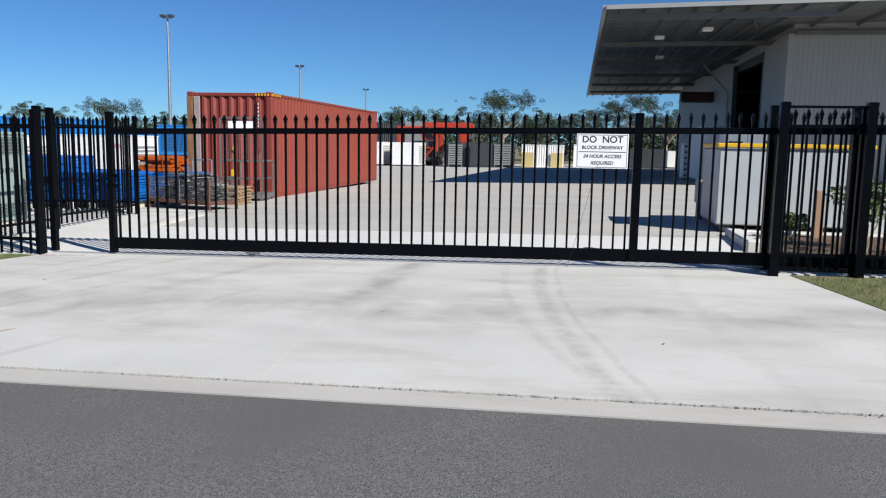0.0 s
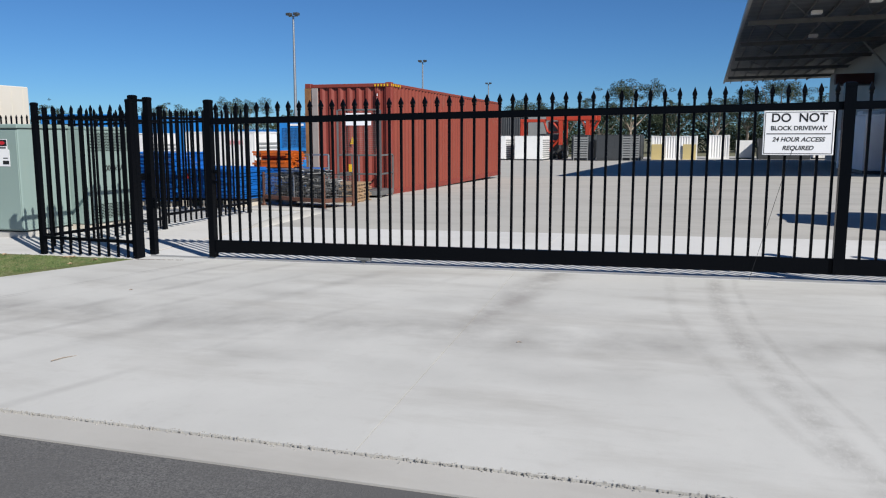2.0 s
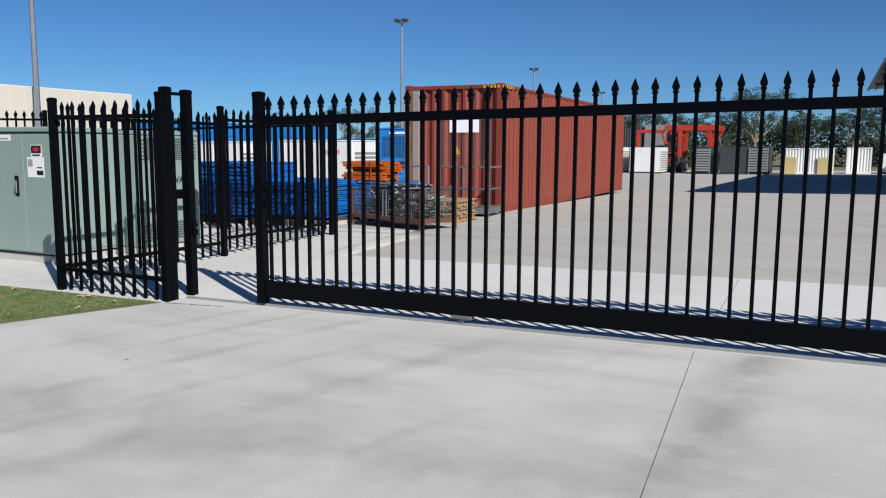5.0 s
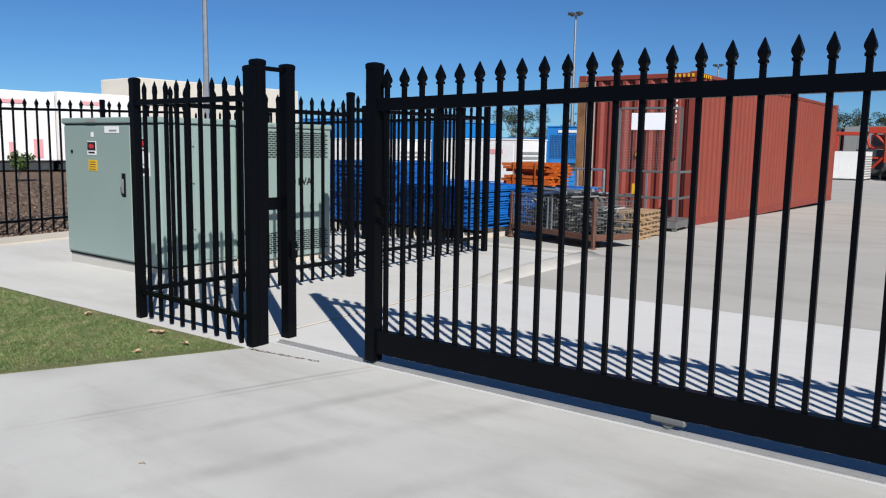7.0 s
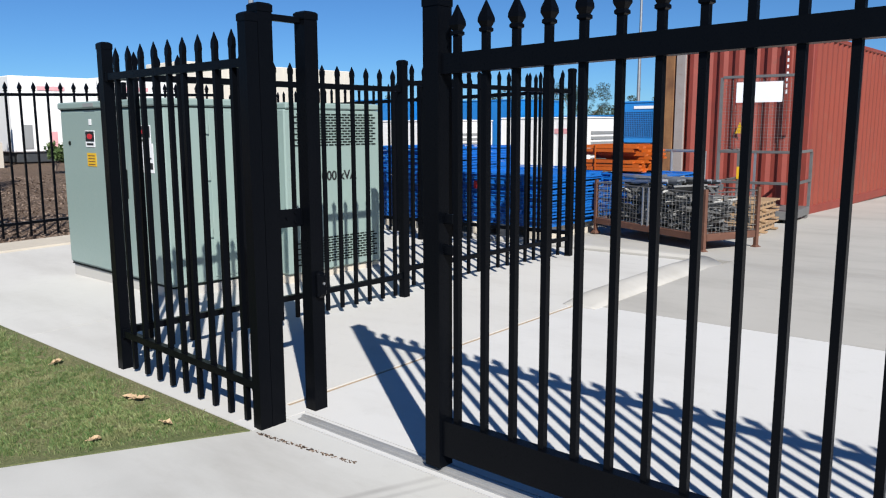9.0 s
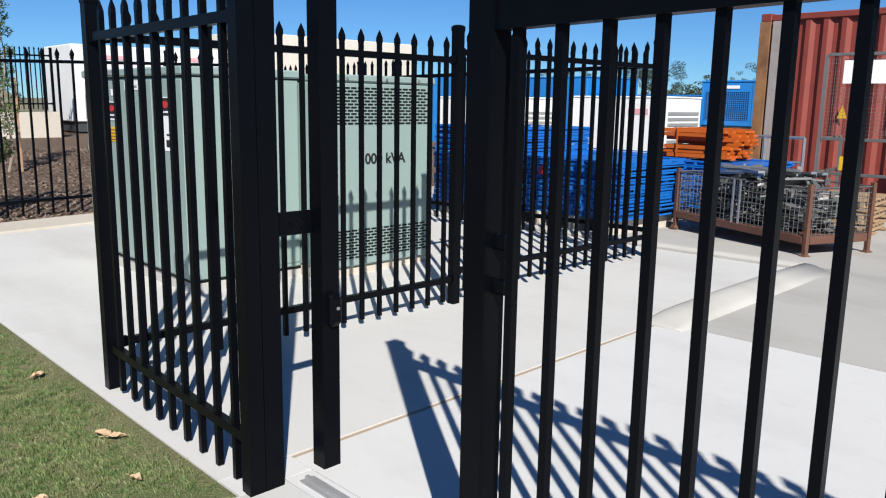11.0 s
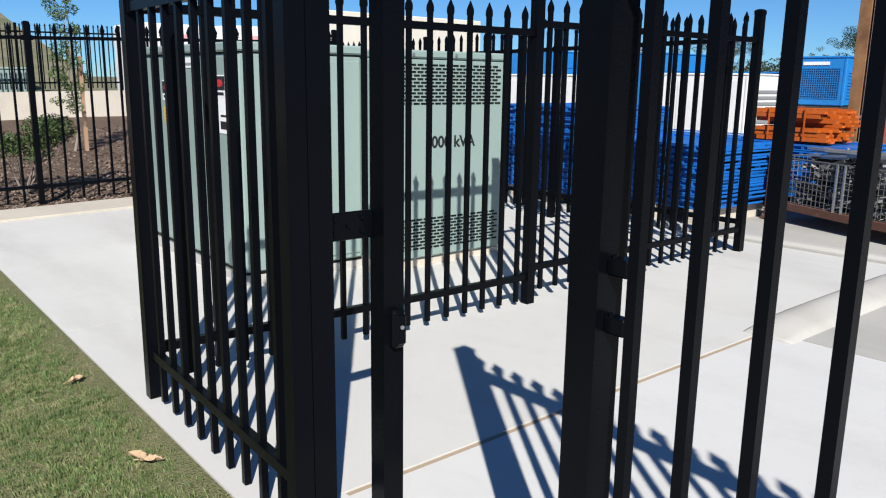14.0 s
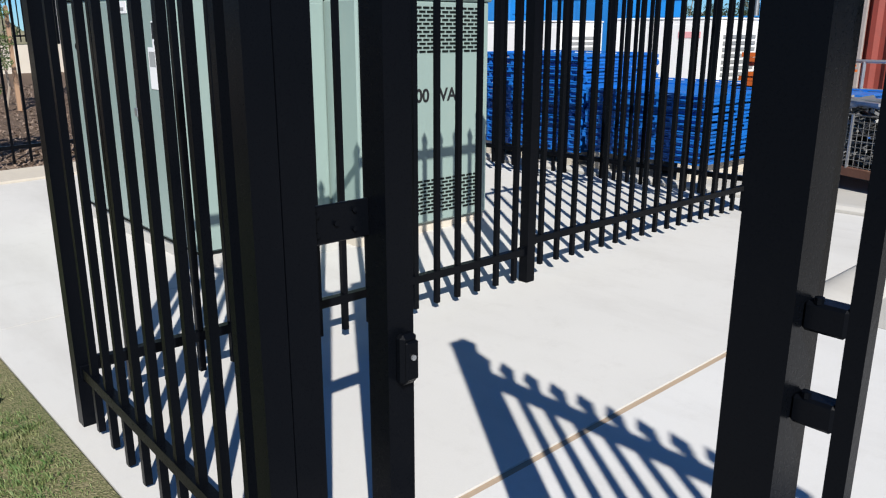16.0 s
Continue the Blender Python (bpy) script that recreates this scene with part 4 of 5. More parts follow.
        part("channel", bm, M_galv, e, m=pose(x, y, 0.70 + 0.012 * i * 0.7, 0, r.gauss(0, 4), r.gauss(0, 22)))


stillage()


def tall_cage():
    x0, y0, w, d = -1.87, 9.4, 1.12, 1.08
    e = thing("mesh_cage", x0, y0, G(-1, 9), "tall grey steel cage trolley with a blank white card", "cage", rz=6)
    part("base", bm_box(bmesh.new(), 0, w, 0, d, 0.05, 0.17, 0.008), M_galvd, e)
    for px in (0.05, w - 0.05):
        for py in (0.05, d - 0.05):
            part("foot", bm_loft(bmesh.new(), px, py, [(0.0, 0.035, 0.035), (0.055, 0.035, 0.035)], 4), M_galvd, e)
    for px in (0.02, w - 0.02):
        for py, h in ((0.02, 2.1), (d - 0.02, 1.0)):
            part("upright", bm_loft(bmesh.new(), px, py, [(0.17, 0.02, 0.02), (h, 0.02, 0.02)], 4), M_galvd, e)
    for z in (0.55, 1.0, 2.08):
        part("rail", bm_box(bmesh.new(), 0.04, w - 0.04, 0.0, 0.04, z, z + 0.04, 0.004), M_galvd, e)
        if z < 2:
            for px in (0.0, w - 0.04):
                part("rail", bm_box(bmesh.new(), px, px + 0.04, 0.04, d - 0.04, z, z + 0.04, 0.004), M_galvd, e)
    bm = bmesh.new()
    for i in range(1, 22):
        bm_rod(bm, (0.04 + (w - 0.08) * i / 22, 0.02, 1.04), (0.04 + (w - 0.08) * i / 22, 0.02, 2.08), 0.0022, 4)
    for i in range(1, 22):
        bm_rod(bm, (0.04, 0.02, 1.04 + 1.04 * i / 22), (w - 0.04, 0.02, 1.04 + 1.04 * i / 22), 0.0022, 4)
    part("mesh_panel", bm, M_galvd, e)
    part("card", bm_box(bmesh.new(), 0.24, 0.88, -0.012, -0.004, 1.73, 2.02, 0.002), M_paper, e, "blank white card")
    part("tag", bm_box(bmesh.new(), 0.3, 0.38, -0.012, -0.002, 0.62, 0.8, 0.002), M_yellow, e, "yellow inspection tag")
    part("brace", bm_loft(bmesh.new(), 0.55, 0.02, [(0.2, 0.015, 0.015), (1.0, 0.015, 0.015)], 4), M_galv, e)


tall_cage()


def low_gate_frame():
    e = thing("steel_frame", -2.75, 8.6, G(-2.2, 8.6), "low galvanised tube frame standing by the stillage", "frame")
    for px in (0.0, 0.55, 1.05):
        part("upright", bm_rod(bmesh.new(), (px, 0, 0), (px, 0, 1.06), 0.022, 8), M_galv, e)
    for z in (0.12, 0.75, 1.06):
        part("rail", bm_rod(bmesh.new(), (0, 0, z), (1.05, 0, z), 0.02, 8), M_galv, e)


low_gate_frame()


def pallet_stack():
    e = thing("timber_pallet", -1.2, 7.75, G(-0.6, 8), "stack of pale timber pallets behind the stillage", "pallet", rz=5)
    for k in range(3):
        z = k * 0.145
        for j in range(3):
            part("bearer", bm_box(bmesh.new(), j * 0.26 - 0.02, j * 0.26 + 0.03, 0, 0.95, z + 0.02, z + 0.105, 0.003), M_pallet, e)
        for j in range(6):
            part("board", bm_box(bmesh.new(), -0.05, 0.6, j * 0.168, j * 0.168 + 0.12, z + 0.106, z + 0.126, 0.002), M_pallet, e)
        for j in (0, 2, 5):
            part("board", bm_box(bmesh.new(), -0.05, 0.6, j * 0.168, j * 0.168 + 0.12, z - 0.0, z + 0.019, 0.002), M_pallet, e)


pallet_stack()


def tray_stack(x, y, w, d, n, material, base, label, seed, name="tray_stack", step=0.072):
    """Stacked form panels: each layer a ribbed frame with a lip and uneven overhang."""
    e = thing(name, x, y, G(x, y), label, "form panels", "stacks of form panels")
    for j in range(3):
        part("dunnage", bm_box(bmesh.new(), 0.1 + j * (w - 0.35) / 2, 0.25 + j * (w - 0.35) / 2, 0.02, d - 0.02, 0.0, base, 0.008), M_wallc, e)
    r = random.Random(seed)
    cells = max(4, int(w / 0.16))
    meshes = []
    for v in range(3):
        bm = bmesh.new()
        bm_box(bm, 0, w, 0.03, d - 0.03, step * 0.3, step * 0.62)
        for py in (0.0, d - 0.03):
            bm_box(bm, 0, w, py, py + 0.03, step * 0.72, step * 0.94)
            bm_box(bm, 0, w, py, py + 0.03, 0.002, step * 0.22)
        for i in range(cells + 1):
            px = (w - 0.02) * i / cells
            if r.random() < 0.86:
                for py in (0.002, d - 0.03):
                    bm_box(bm, px, px + 0.02 + 0.03 * r.random(), py, py + 0.028, step * 0.2, step * 0.74)
        for px in (0.0, w - 0.012):
            bm_box(bm, px, px + 0.012, 0.03, d - 0.03, step * 0.0, step * 0.92)
        meshes.append(to_mesh("panel", bm, material))
    for k in range(n):
        part("panel", meshes[k % 3], material, e, m=pose(r.gauss(0, 0.012), r.gauss(0, 0.012), base + k * step, 0, 0, r.gauss(0, 0.35)))
    return e


tray_stack(-5.35, 5.72, 1.55, 1.3, 14, M_bluep, 0.16, "tall stack of blue formwork panels on concrete blocks", 1)
st = tray_stack(-3.74, 5.7, 1.35, 1.3, 9, M_bluep, 0.18, "stack of blue formwork panels with a red tag", 2)
part("red_tag", bm_box(bmesh.new(), 0.28, 0.36, -0.06, -0.05, 0.62, 0.72, 0.002), M_signred, st, "small red tag")
tray_stack(-2.78, 7.58, 0.98, 0.95, 9, M_bluep, 0.12, "stack of blue formwork panels with grey edges", 3)
tray_stack(-3.82, 7.75, 0.95, 1.2, 9, M_galvd, 0.1, "stack of grey steel formwork frames", 4)
tray_stack(-5.3, 7.3, 1.9, 1.4, 9, M_bluep, 0.16, "further stack of blue formwork panels", 6)


def orange_bundle():
    e = thing("orange_bundle", -3.2, 7.72, G(-2.8, 7.6) + 0.788, "strapped bundle of orange steel props on the stack", "steel bundle", rz=0)
    r = random.Random(5)
    for k in range(7):
        for j in range(6):
            if r.random() < 0.12:
                continue
            z, y = k * 0.052, 0.06 + j * 0.135 + r.gauss(0, 0.008)
            a, b = r.uniform(-0.03, 0.12), r.uniform(0.84, 0.99)
            bm = bm_box(bmesh.new(), a, b, y - 0.035, y + 0.035, z + 0.004, z + 0.03)
            bm_box(bm, a, b, y - 0.04, y - 0.0352, z + 0.002, z + 0.05)
            part("prop", bm, M_orange, e)
    for x in (0.25, 0.68):
        bm = bm_box(bmesh.new(), x, x + 0.02, -0.004, 0.79, 0.366, 0.37)
        for y in (-0.004, 0.786):
            bm_box(bm, x, x + 0.02, y, y + 0.004, 0.0, 0.366)
        part("strap", bm, M_orange, e)
    for y in (0.2, 0.62):
        part("bearer", bm_box(bmesh.new(), 0.02, 0.92, y, y + 0.09, -0.02, 0.002), M_orange, e)


orange_bundle()


# ---- boxes beyond: generator sets, blue and white units ----
def genset(name, x, y, z, w, d, h, material, label, rz=0.0, mesh_front=None, bars=None, sled=True):
    e = thing(name, x, y, z, label, "generator", rz=rz)
    part("skid", bm_box(bmesh.new(), 0.03, w - 0.03, 0.03, d - 0.03, 0.0, 0.14, 0.01), M_dark, e)
    part("body", bm_box(bmesh.new(), 0, w, 0, d, 0.142, h - 0.05, 0.02), material, e)
    part("roof", bm_box(bmesh.new(), -0.015, w + 0.015, -0.015, d + 0.015, h - 0.048, h, 0.015), material, e)
    for px in (0.0, w - 0.05):
        part("corner_trim", bm_box(bmesh.new(), px, px + 0.05, -0.012, -0.001, 0.15, h - 0.06, 0.004), material, e)
    if mesh_front:
        g = part("grille", bm_box(bmesh.new(), 0.12, w - 0.12, -0.006, -0.001, 0.3, h * 0.78), M_blued, e, "dark mesh grille")
        bm = bmesh.new()
        n = int((w - 0.24) / 0.05)
        for i in range(n + 1):
            px = 0.12 + (w - 0.24) * i / n
            bm_box(bm, px - 0.005, px + 0.005, -0.014, -0.0065, 0.3, h * 0.78)
        m = int((h * 0.78 - 0.3) / 0.05)
        for i in range(m + 1):
            pz = 0.3 + (h * 0.78 - 0.3) * i / m
            bm_box(bm, 0.12, w - 0.12, -0.0185, -0.0145, pz - 0.005, pz + 0.005)
        part("grille_bars", bm, material, g)
    else:
        k = max(2, int(w / 0.9))
        for i in range(k):
            a, b = 0.08 + i * (w - 0.1) / k, (i + 1) * (w - 0.1) / k
            part("access_door", bm_box(bmesh.new(), a, b, -0.01, -0.001, 0.2, h - 0.15, 0.004), material, e)
    bm = bmesh.new()
    for i in range(9):
        bm_box(bm, w + 0.001, w + 0.016, 0.12, d - 0.12, 0.3 + i * (h - 0.6) / 9, 0.3 + (i + 0.55) * (h - 0.6) / 9)
    part("side_louvres", bm, M_louv if material is M_white else material, e)
    if bars:
        bm = bmesh.new()
        bx, bz, bw, bh, bmat = bars
        bm_box(bm, bx, bx + bw, -0.02, -0.0125, bz - bh / 2, bz + bh / 2, 0.003)
        part("logo_bar", bm, bmat, e, "plain logo bar")
    return e


genset("blue_generator", -7.62, 16.6, G(-8, 17) + 0.987, 1.35, 2.2, 1.22, M_blue, "blue generator unit with mesh grille on a rack", 0, True, (0.38, 1.06, 0.6, 0.075, M_signw))
box_rack = thing("storage_rack", -8.6, 16.6, G(-8, 17), "dark steel rack carrying generator units", "rack")
for px in (0.0, 2.2):
    for py in (0.05, 2.1):
        part("rack_leg", bm_loft(bmesh.new(), px + 0.05, py, [(0, 0.04, 0.04), (0.97, 0.04, 0.04)], 4), M_dark, box_rack)
part("rack_deck", bm_box(bmesh.new(), 0, 2.35, 0, 2.2, 0.92, 0.985, 0.01), M_dark, box_rack)
genset("white_generator", -10.3, 14.9, G(-9, 15), 2.75, 1.6, 1.78, M_white, "white generator unit with a faded red logo bar", 0, None, (1.75, 1.42, 0.55, 0.13, M_pink))
genset("blue_cabin", -14.4, 17.4, G(-12, 17), 2.7, 2.6, 2.4, M_blue, "tall blue equipment cabin behind the white unit", 0)
genset("blue_cabin", -18.0, 16.4, G(-12, 17), 2.7, 2.6, 2.5, M_blue, "tall blue equipment cabin with pale trim", 4)
genset("white_cabin", -13.6, 13.4, G(-12, 13), 2.9, 1.6, 1.7, M_white, "long white equipment unit on a dark skid", 2)
genset("blue_generator", -12.2, 20.5, G(-10, 19), 3.0, 2.4, 1.95, M_blue, "blue generator container with white trim", 0, None)
genset("blue_generator", -6.3, 17.4, G(-6, 17) + 0.94, 1.3, 2.0, 1.2, M_blue, "blue air compressor unit with a white logo bar", 0, True, (0.3, 0.95, 0.6, 0.075, M_signw))
rk2 = thing("storage_rack", -6.35, 17.4, G(-6, 17), "low dark steel rack under a compressor", "rack")
for px in (0.05, 1.3):
    for py in (0.05, 1.9):
        part("rack_leg", bm_loft(bmesh.new(), px, py, [(0, 0.04, 0.04), (0.87, 0.04, 0.04)], 4), M_dark, rk2)
part("rack_deck", bm_box(bmesh.new(), 0, 1.4, 0, 2.0, 0.872, 0.937, 0.01), M_dark, rk2)


def curtain_box(x, y, l, z0, z1, label, material, group=""):
    """A curtain-sided body facing +x, on a dark chassis."""
    e = thing("curtain_trailer", x, y, BED(x, y) + 0.02, label, "trailer", group)
    b = BED(x, y) + 0.02
    part("body", bm_box(bmesh.new(), -2.4, 0, 0, l, z0 - b, z1 - b, 0.03), material, e)
    part("chassis", bm_box(bmesh.new(), -2.2, -0.08, 0.1, l - 0.1, z0 - b - 0.3, z0 - b - 0.002, 0.02), M_dark, e)
    for py in (0.5, l - 0.5):
        w = part("wheel", bm_rod(bmesh.new(), (-0.42, py, 0.4), (-0.12, py, 0.4), 0.4, 20), M_rubber, e)
        part("rim", bm_rod(bmesh.new(), (-0.118, py, 0.4), (-0.09, py, 0.4), 0.2, 16), M_louv, w)
    for i in range(int(l / 0.6) + 1):
        part("curtain_fold", bm_box(bmesh.new(), 0.001, 0.012, i * 0.6 * 0.98 + 0.03, i * 0.6 * 0.98 + 0.07, z0 - b + 0.05, z1 - b - 0.08, 0.004), material, e)
    if material is M_white:
        bm = bmesh.new()
        pz = z1 - b - 0.34
        bm_box(bm, 0.013, 0.02, 0.75, 1.55, pz - 0.06, pz + 0.06, 0.003)
        part("logo_bar", bm, M_pink, e, "faded red logo bar")
        for i, (w, h) in enumerate(((0.25, 0.7), (0.2, 0.5), (0.3, 0.6))):
            part("print_panel", bm_box(bmesh.new(), 0.013, 0.02, 0.3 + i * 0.75, 0.3 + i * 0.75 + w, z0 - b + 0.1, z0 - b + 0.1 + h, 0.004), (M_louv, M_pink, M_pink)[i], e, "faded print panel")
    return e


curtain_box(-21.5, 6.4, 2.55, 0.75, 2.95, "white curtain-sided trailer body with a faded red logo bar", M_white, "parked trailers")
curtain_box(-21.4, 9.0, 2.6, 0.75, 3.0, "white curtain-sided trailer body with a faded red logo bar", M_white, "parked trailers")
curtain_box(-21.3, 11.7, 7.4, 0.8, 3.65, "long cream enclosed trailer body parked beyond the garden", M_cream)


# ---- retaining wall, planting ----
sheet("retaining_wall", [[(x, y) for x in (-20.3, -20.0)] for y in (-24, -12, -5, 0, 5.6)], M_wallc, "beige concrete retaining wall behind the garden bed", "wall", 1.06, 1.4)
BANK = lambda x, y: 0.95 + G(-12.8, y) + min(3.2, max(0.0, (-21.5 - x) * 0.2)) + 0.1 * noise.noise((x * 0.6, y * 0.6, 2))
sheet("earth_bank", [[(x, y) for x in span(-70, -20.31, 30)] for y in span(-44, 5.5, 26)], M_earth, "dry grassy earth bank behind the retaining wall", "bank", 0.0, 1.6, height=BANK)
fence("wall_fence", (-20.15, -12.0), (-20.15, 5.5), (0.0, 2.5, 5.0, 7.5, 10.0, 12.5, 15.0, 17.45), "black steel fence on top of the retaining wall", picket_mesh(SPEAR, 0.86), 0.115, 0.1, low=0.04, rails=(0.2, 1.44), hgt=lambda x, y: 1.06 + G(-20, y), post=post_mesh(0.06, 1.64))
gc = thing("green_cabinet", -21.4, 2.5, BANK(-21.4, 3), "small green utility cabinet on the bank", "cabinet")
part("body", bm_box(bmesh.new(), -0.5, 0, -1.2, 1.0, -0.1, 0.66, 0.02), M_kiosk, gc)
part("lid", bm_box(bmesh.new(), -0.52, 0.02, -1.22, 1.02, 0.662, 0.72, 0.015), M_kiosk, gc)


def leaf_cloud(name, material, centres, count, size, seed, flat=0.75):
    """Leaves scattered in clumps: (x, y, z, radius); one mesh."""
    r = random.Random(seed)
    vs, fs = [], []
    total = sum(c[3] ** 2 for c in centres)
    for cx, cy, cz, cr in centres:
        for i in range(int(count * cr ** 2 / total)):
            while True:
                p = Vector((r.uniform(-1, 1), r.uniform(-1, 1), r.uniform(-1, 1)))
                if 0.25 < p.length < 1:
                    break
            p = Vector((p.x * cr, p.y * cr, p.z * cr * flat)) + Vector((cx, cy, cz))
            a = Vector((r.gauss(0, 1), r.gauss(0, 1), r.gauss(0, 0.7))).normalized()
            b = a.cross(Vector((r.gauss(0, 1), r.gauss(0, 1), r.gauss(0, 1)))).normalized()
            L, W = size * r.uniform(0.6, 1.4), size * r.uniform(0.25, 0.45)
            n = len(vs)
            vs += [tuple(p - a * L), tuple(p + b * W), tuple(p + a * L), tuple(p - b * W)]
            fs.append((n, n + 1, n + 2, n + 3))
    me = bpy.data.meshes.new(name)
    me.from_pydata(vs, [], fs)
    me.materials.append(material)
    return me


def limb(bm, p, q, r0, r1, r, segs=4):
    pts = [Vector(p).lerp(Vector(q), i / segs) + (Vector((r.gauss(0, 0.03), r.gauss(0, 0.03), 0)) * (Vector(q) - Vector(p)).length if 0 < i < segs else Vector()) for i in range(segs + 1)]
    for i in range(segs):
        bm_rod(bm, pts[i], pts[i + 1], r0 + (r1 - r0) * i / segs, 6, r0 + (r1 - r0) * (i + 1) / segs)


def gum_tree_meshes(seed, h, spread, leaves):
    """A forked trunk with open, uneven clumps of foliage."""
    r = random.Random(seed)
    bm = bmesh.new()
    fork = h * r.uniform(0.3, 0.42)
    limb(bm, (0, 0, -0.2), (r.gauss(0, 0.2), r.gauss(0, 0.2), fork), h * 0.028, h * 0.02, r)
    cl = []
    for i in range(7):
        a = i * 0.9 + r.uniform(-0.3, 0.3)
        d = spread * r.uniform(0.35, 1.0)
        top = Vector((math.cos(a) * d, math.sin(a) * d, h * r.uniform(0.58, 0.95)))
        limb(bm, (0, 0, fork * 0.96), top, h * 0.014, h * 0.004, r)
        for k in range(11):
            c = top + Vector((r.gauss(0, spread * 0.26), r.gauss(0, spread * 0.26), r.gauss(-h * 0.03, h * 0.08)))
            cl.append((c.x, c.y, c.z, spread * r.uniform(0.07, 0.24)))
    return to_mesh("trunk", bm, M_bark), leaf_cloud("crown", M_leaf, cl, leaves, h * 0.012, seed + 1, 0.62)


TREES = [gum_tree_meshes(31, 10.0, 4.4, 9000), gum_tree_meshes(47, 10.0, 5.2, 11000), gum_tree_meshes(58, 10.0, 3.8, 8000)]


def gum_tree(x, y, h, kind, rz):
    e = thing("gum_tree", x, y, G(x, y) - 0.12, "open-crowned grey-green eucalypt with a pale trunk", "tree", "trees behind the yard")
    k = h / 10.0
    m = Matrix.Rotation(radians(rz), 4, "Z") @ Matrix.Diagonal((k, k, k, 1))
    part("trunk", TREES[kind][0], M_bark, e, m=m)
    part("crown", TREES[kind][1], M_leaf, e, m=m)


rt = random.Random(77)
for x, y, h, kind in ((-20, 112, 8.0, 1), (-14, 116, 8.6, 2), (-8.5, 112, 7.8, 0), (-4.5, 116, 10.8, 1), (1.5, 122, 8.4, 0), (8, 118, 8.8, 0), (12.5, 124, 9.4, 2), (16.5, 120, 10.4, 1), (21, 116, 8.4, 2), (26, 120, 8.2, 0), (32, 122, 8.4, 1), (40, 118, 9.0, 1), (47, 126, 8.6, 0), (56, 120, 9.5, 2), (66, 124, 9.0, 1),
                      (-46, 62, 6.2, 0), (-40.5, 66, 6.4, 1), (-36, 72, 5.6, 2), (-34, 80, 7.8, 1), (-29, 100, 6.6, 0), (-58, 58, 5.6, 2), (-70, 46, 5.8, 1), (-24, 118, 7.5, 0), (-62, 30, 5.2, 0)):
    gum_tree(x, y, h, kind, rt.uniform(0, 360))


def far_woods():
    """The low dark line of bush behind the yard."""
    r = random.Random(9)
    cl = []
    for i in range(290):
        x = -75 + 190 * i / 230 + r.gauss(0, 1)
        cl.append((x, 132 + r.gauss(0, 3), r.uniform(0.6, 4.6), r.uniform(2.0, 3.6)))
    me = leaf_cloud("bushland", M_leaf, cl, 90000, 0.34, 5, 0.9)
    tagged(part("bushland", me, M_leaf), "low dark line of distant bushland", "trees", kind="stuff")


far_woods()


def shrub(x, y, h, seed, label, n=900, size=0.035):
    z = BED(x, y) + 0.02 if x < 0 else G(x, y) + 0.06
    e = thing("shrub", x, y, z, label, "shrub")
    r = random.Random(seed)
    bm = bmesh.new()
    cl = []
    for i in range(7):
        t = Vector((r.gauss(0, h * 0.22), r.gauss(0, h * 0.22), h * r.uniform(0.5, 0.9)))
        limb(bm, (0, 0, -0.03), t, 0.012, 0.004, r, 3)
        cl.append((*t, h * r.uniform(0.16, 0.28)))
    part("stems", bm, M_bark, e)
    part("foliage", leaf_cloud("foliage", M_shrub, cl, n, size, seed), M_shrub, e)


def sapling():
    x, y = -13.0, 2.45
    z = BED(x, y) + 0.02
    e = thing("sapling", x, y, z, "young staked tree with a narrow dense green crown in mulch", "tree")
    r = random.Random(3)
    bm = bmesh.new()
    limb(bm, (0, 0, -0.05), (0.05, 0.02, 2.3), 0.022, 0.006, r, 6)
    cl = []
    for i in range(26):
        zt = 0.62 + 0.078 * i
        a = i * 2.4
        d = r.uniform(0.08, 0.26) * (1.0 - 0.25 * i / 26)
        q = (d * math.cos(a), d * math.sin(a), zt + r.uniform(0.0, 0.14))
        limb(bm, (0.03, 0.01, zt), q, 0.007, 0.003, r, 2)
        cl.append((*q, r.uniform(0.08, 0.17)))
    part("trunk", bm, M_bark, e)
    part("crown", leaf_cloud("crown", M_shrub, cl, 3600, 0.026, 6), M_shrub, e)
    e.scale = (1.12, 1.12, 1.12)
    st = thing("tree_stake", x + 0.08, y + 0.19, z, "rough timber stake beside the sapling", "stake")
    part("stake", bm_loft(bmesh.new(), 0, 0, [(-0.2, 0.03, 0.03), (1.62, 0.028, 0.028), (1.65, 0.02, 0.02)], 4), M_stake, st)


sapling()
shrub(-8.85, 0.85, 1.08, 14, "dense green shrub in the mulched bed", 4200, 0.026)
shrub(-9.6, -0.5, 0.95, 15, "dense green shrub in the mulched bed", 3400, 0.028)
shrub(-17.5, 5.9, 0.8, 16, "strappy green plant beside the retaining wall", 700, 0.06)
shrub(11.0, 1.6, 1.0, 18, "leafy green shrub in the bed by the fence", 1100, 0.045)
shrub(10.2, 2.2, 0.45, 19, "low strappy plant in the bed by the fence", 500, 0.05)
shrub(11.9, 1.0, 0.8, 20, "leafy green shrub against the street fence", 900, 0.045)

# bark chips on the beds, one stuff mesh
r = random.Random(61)
vs, fs = [], []
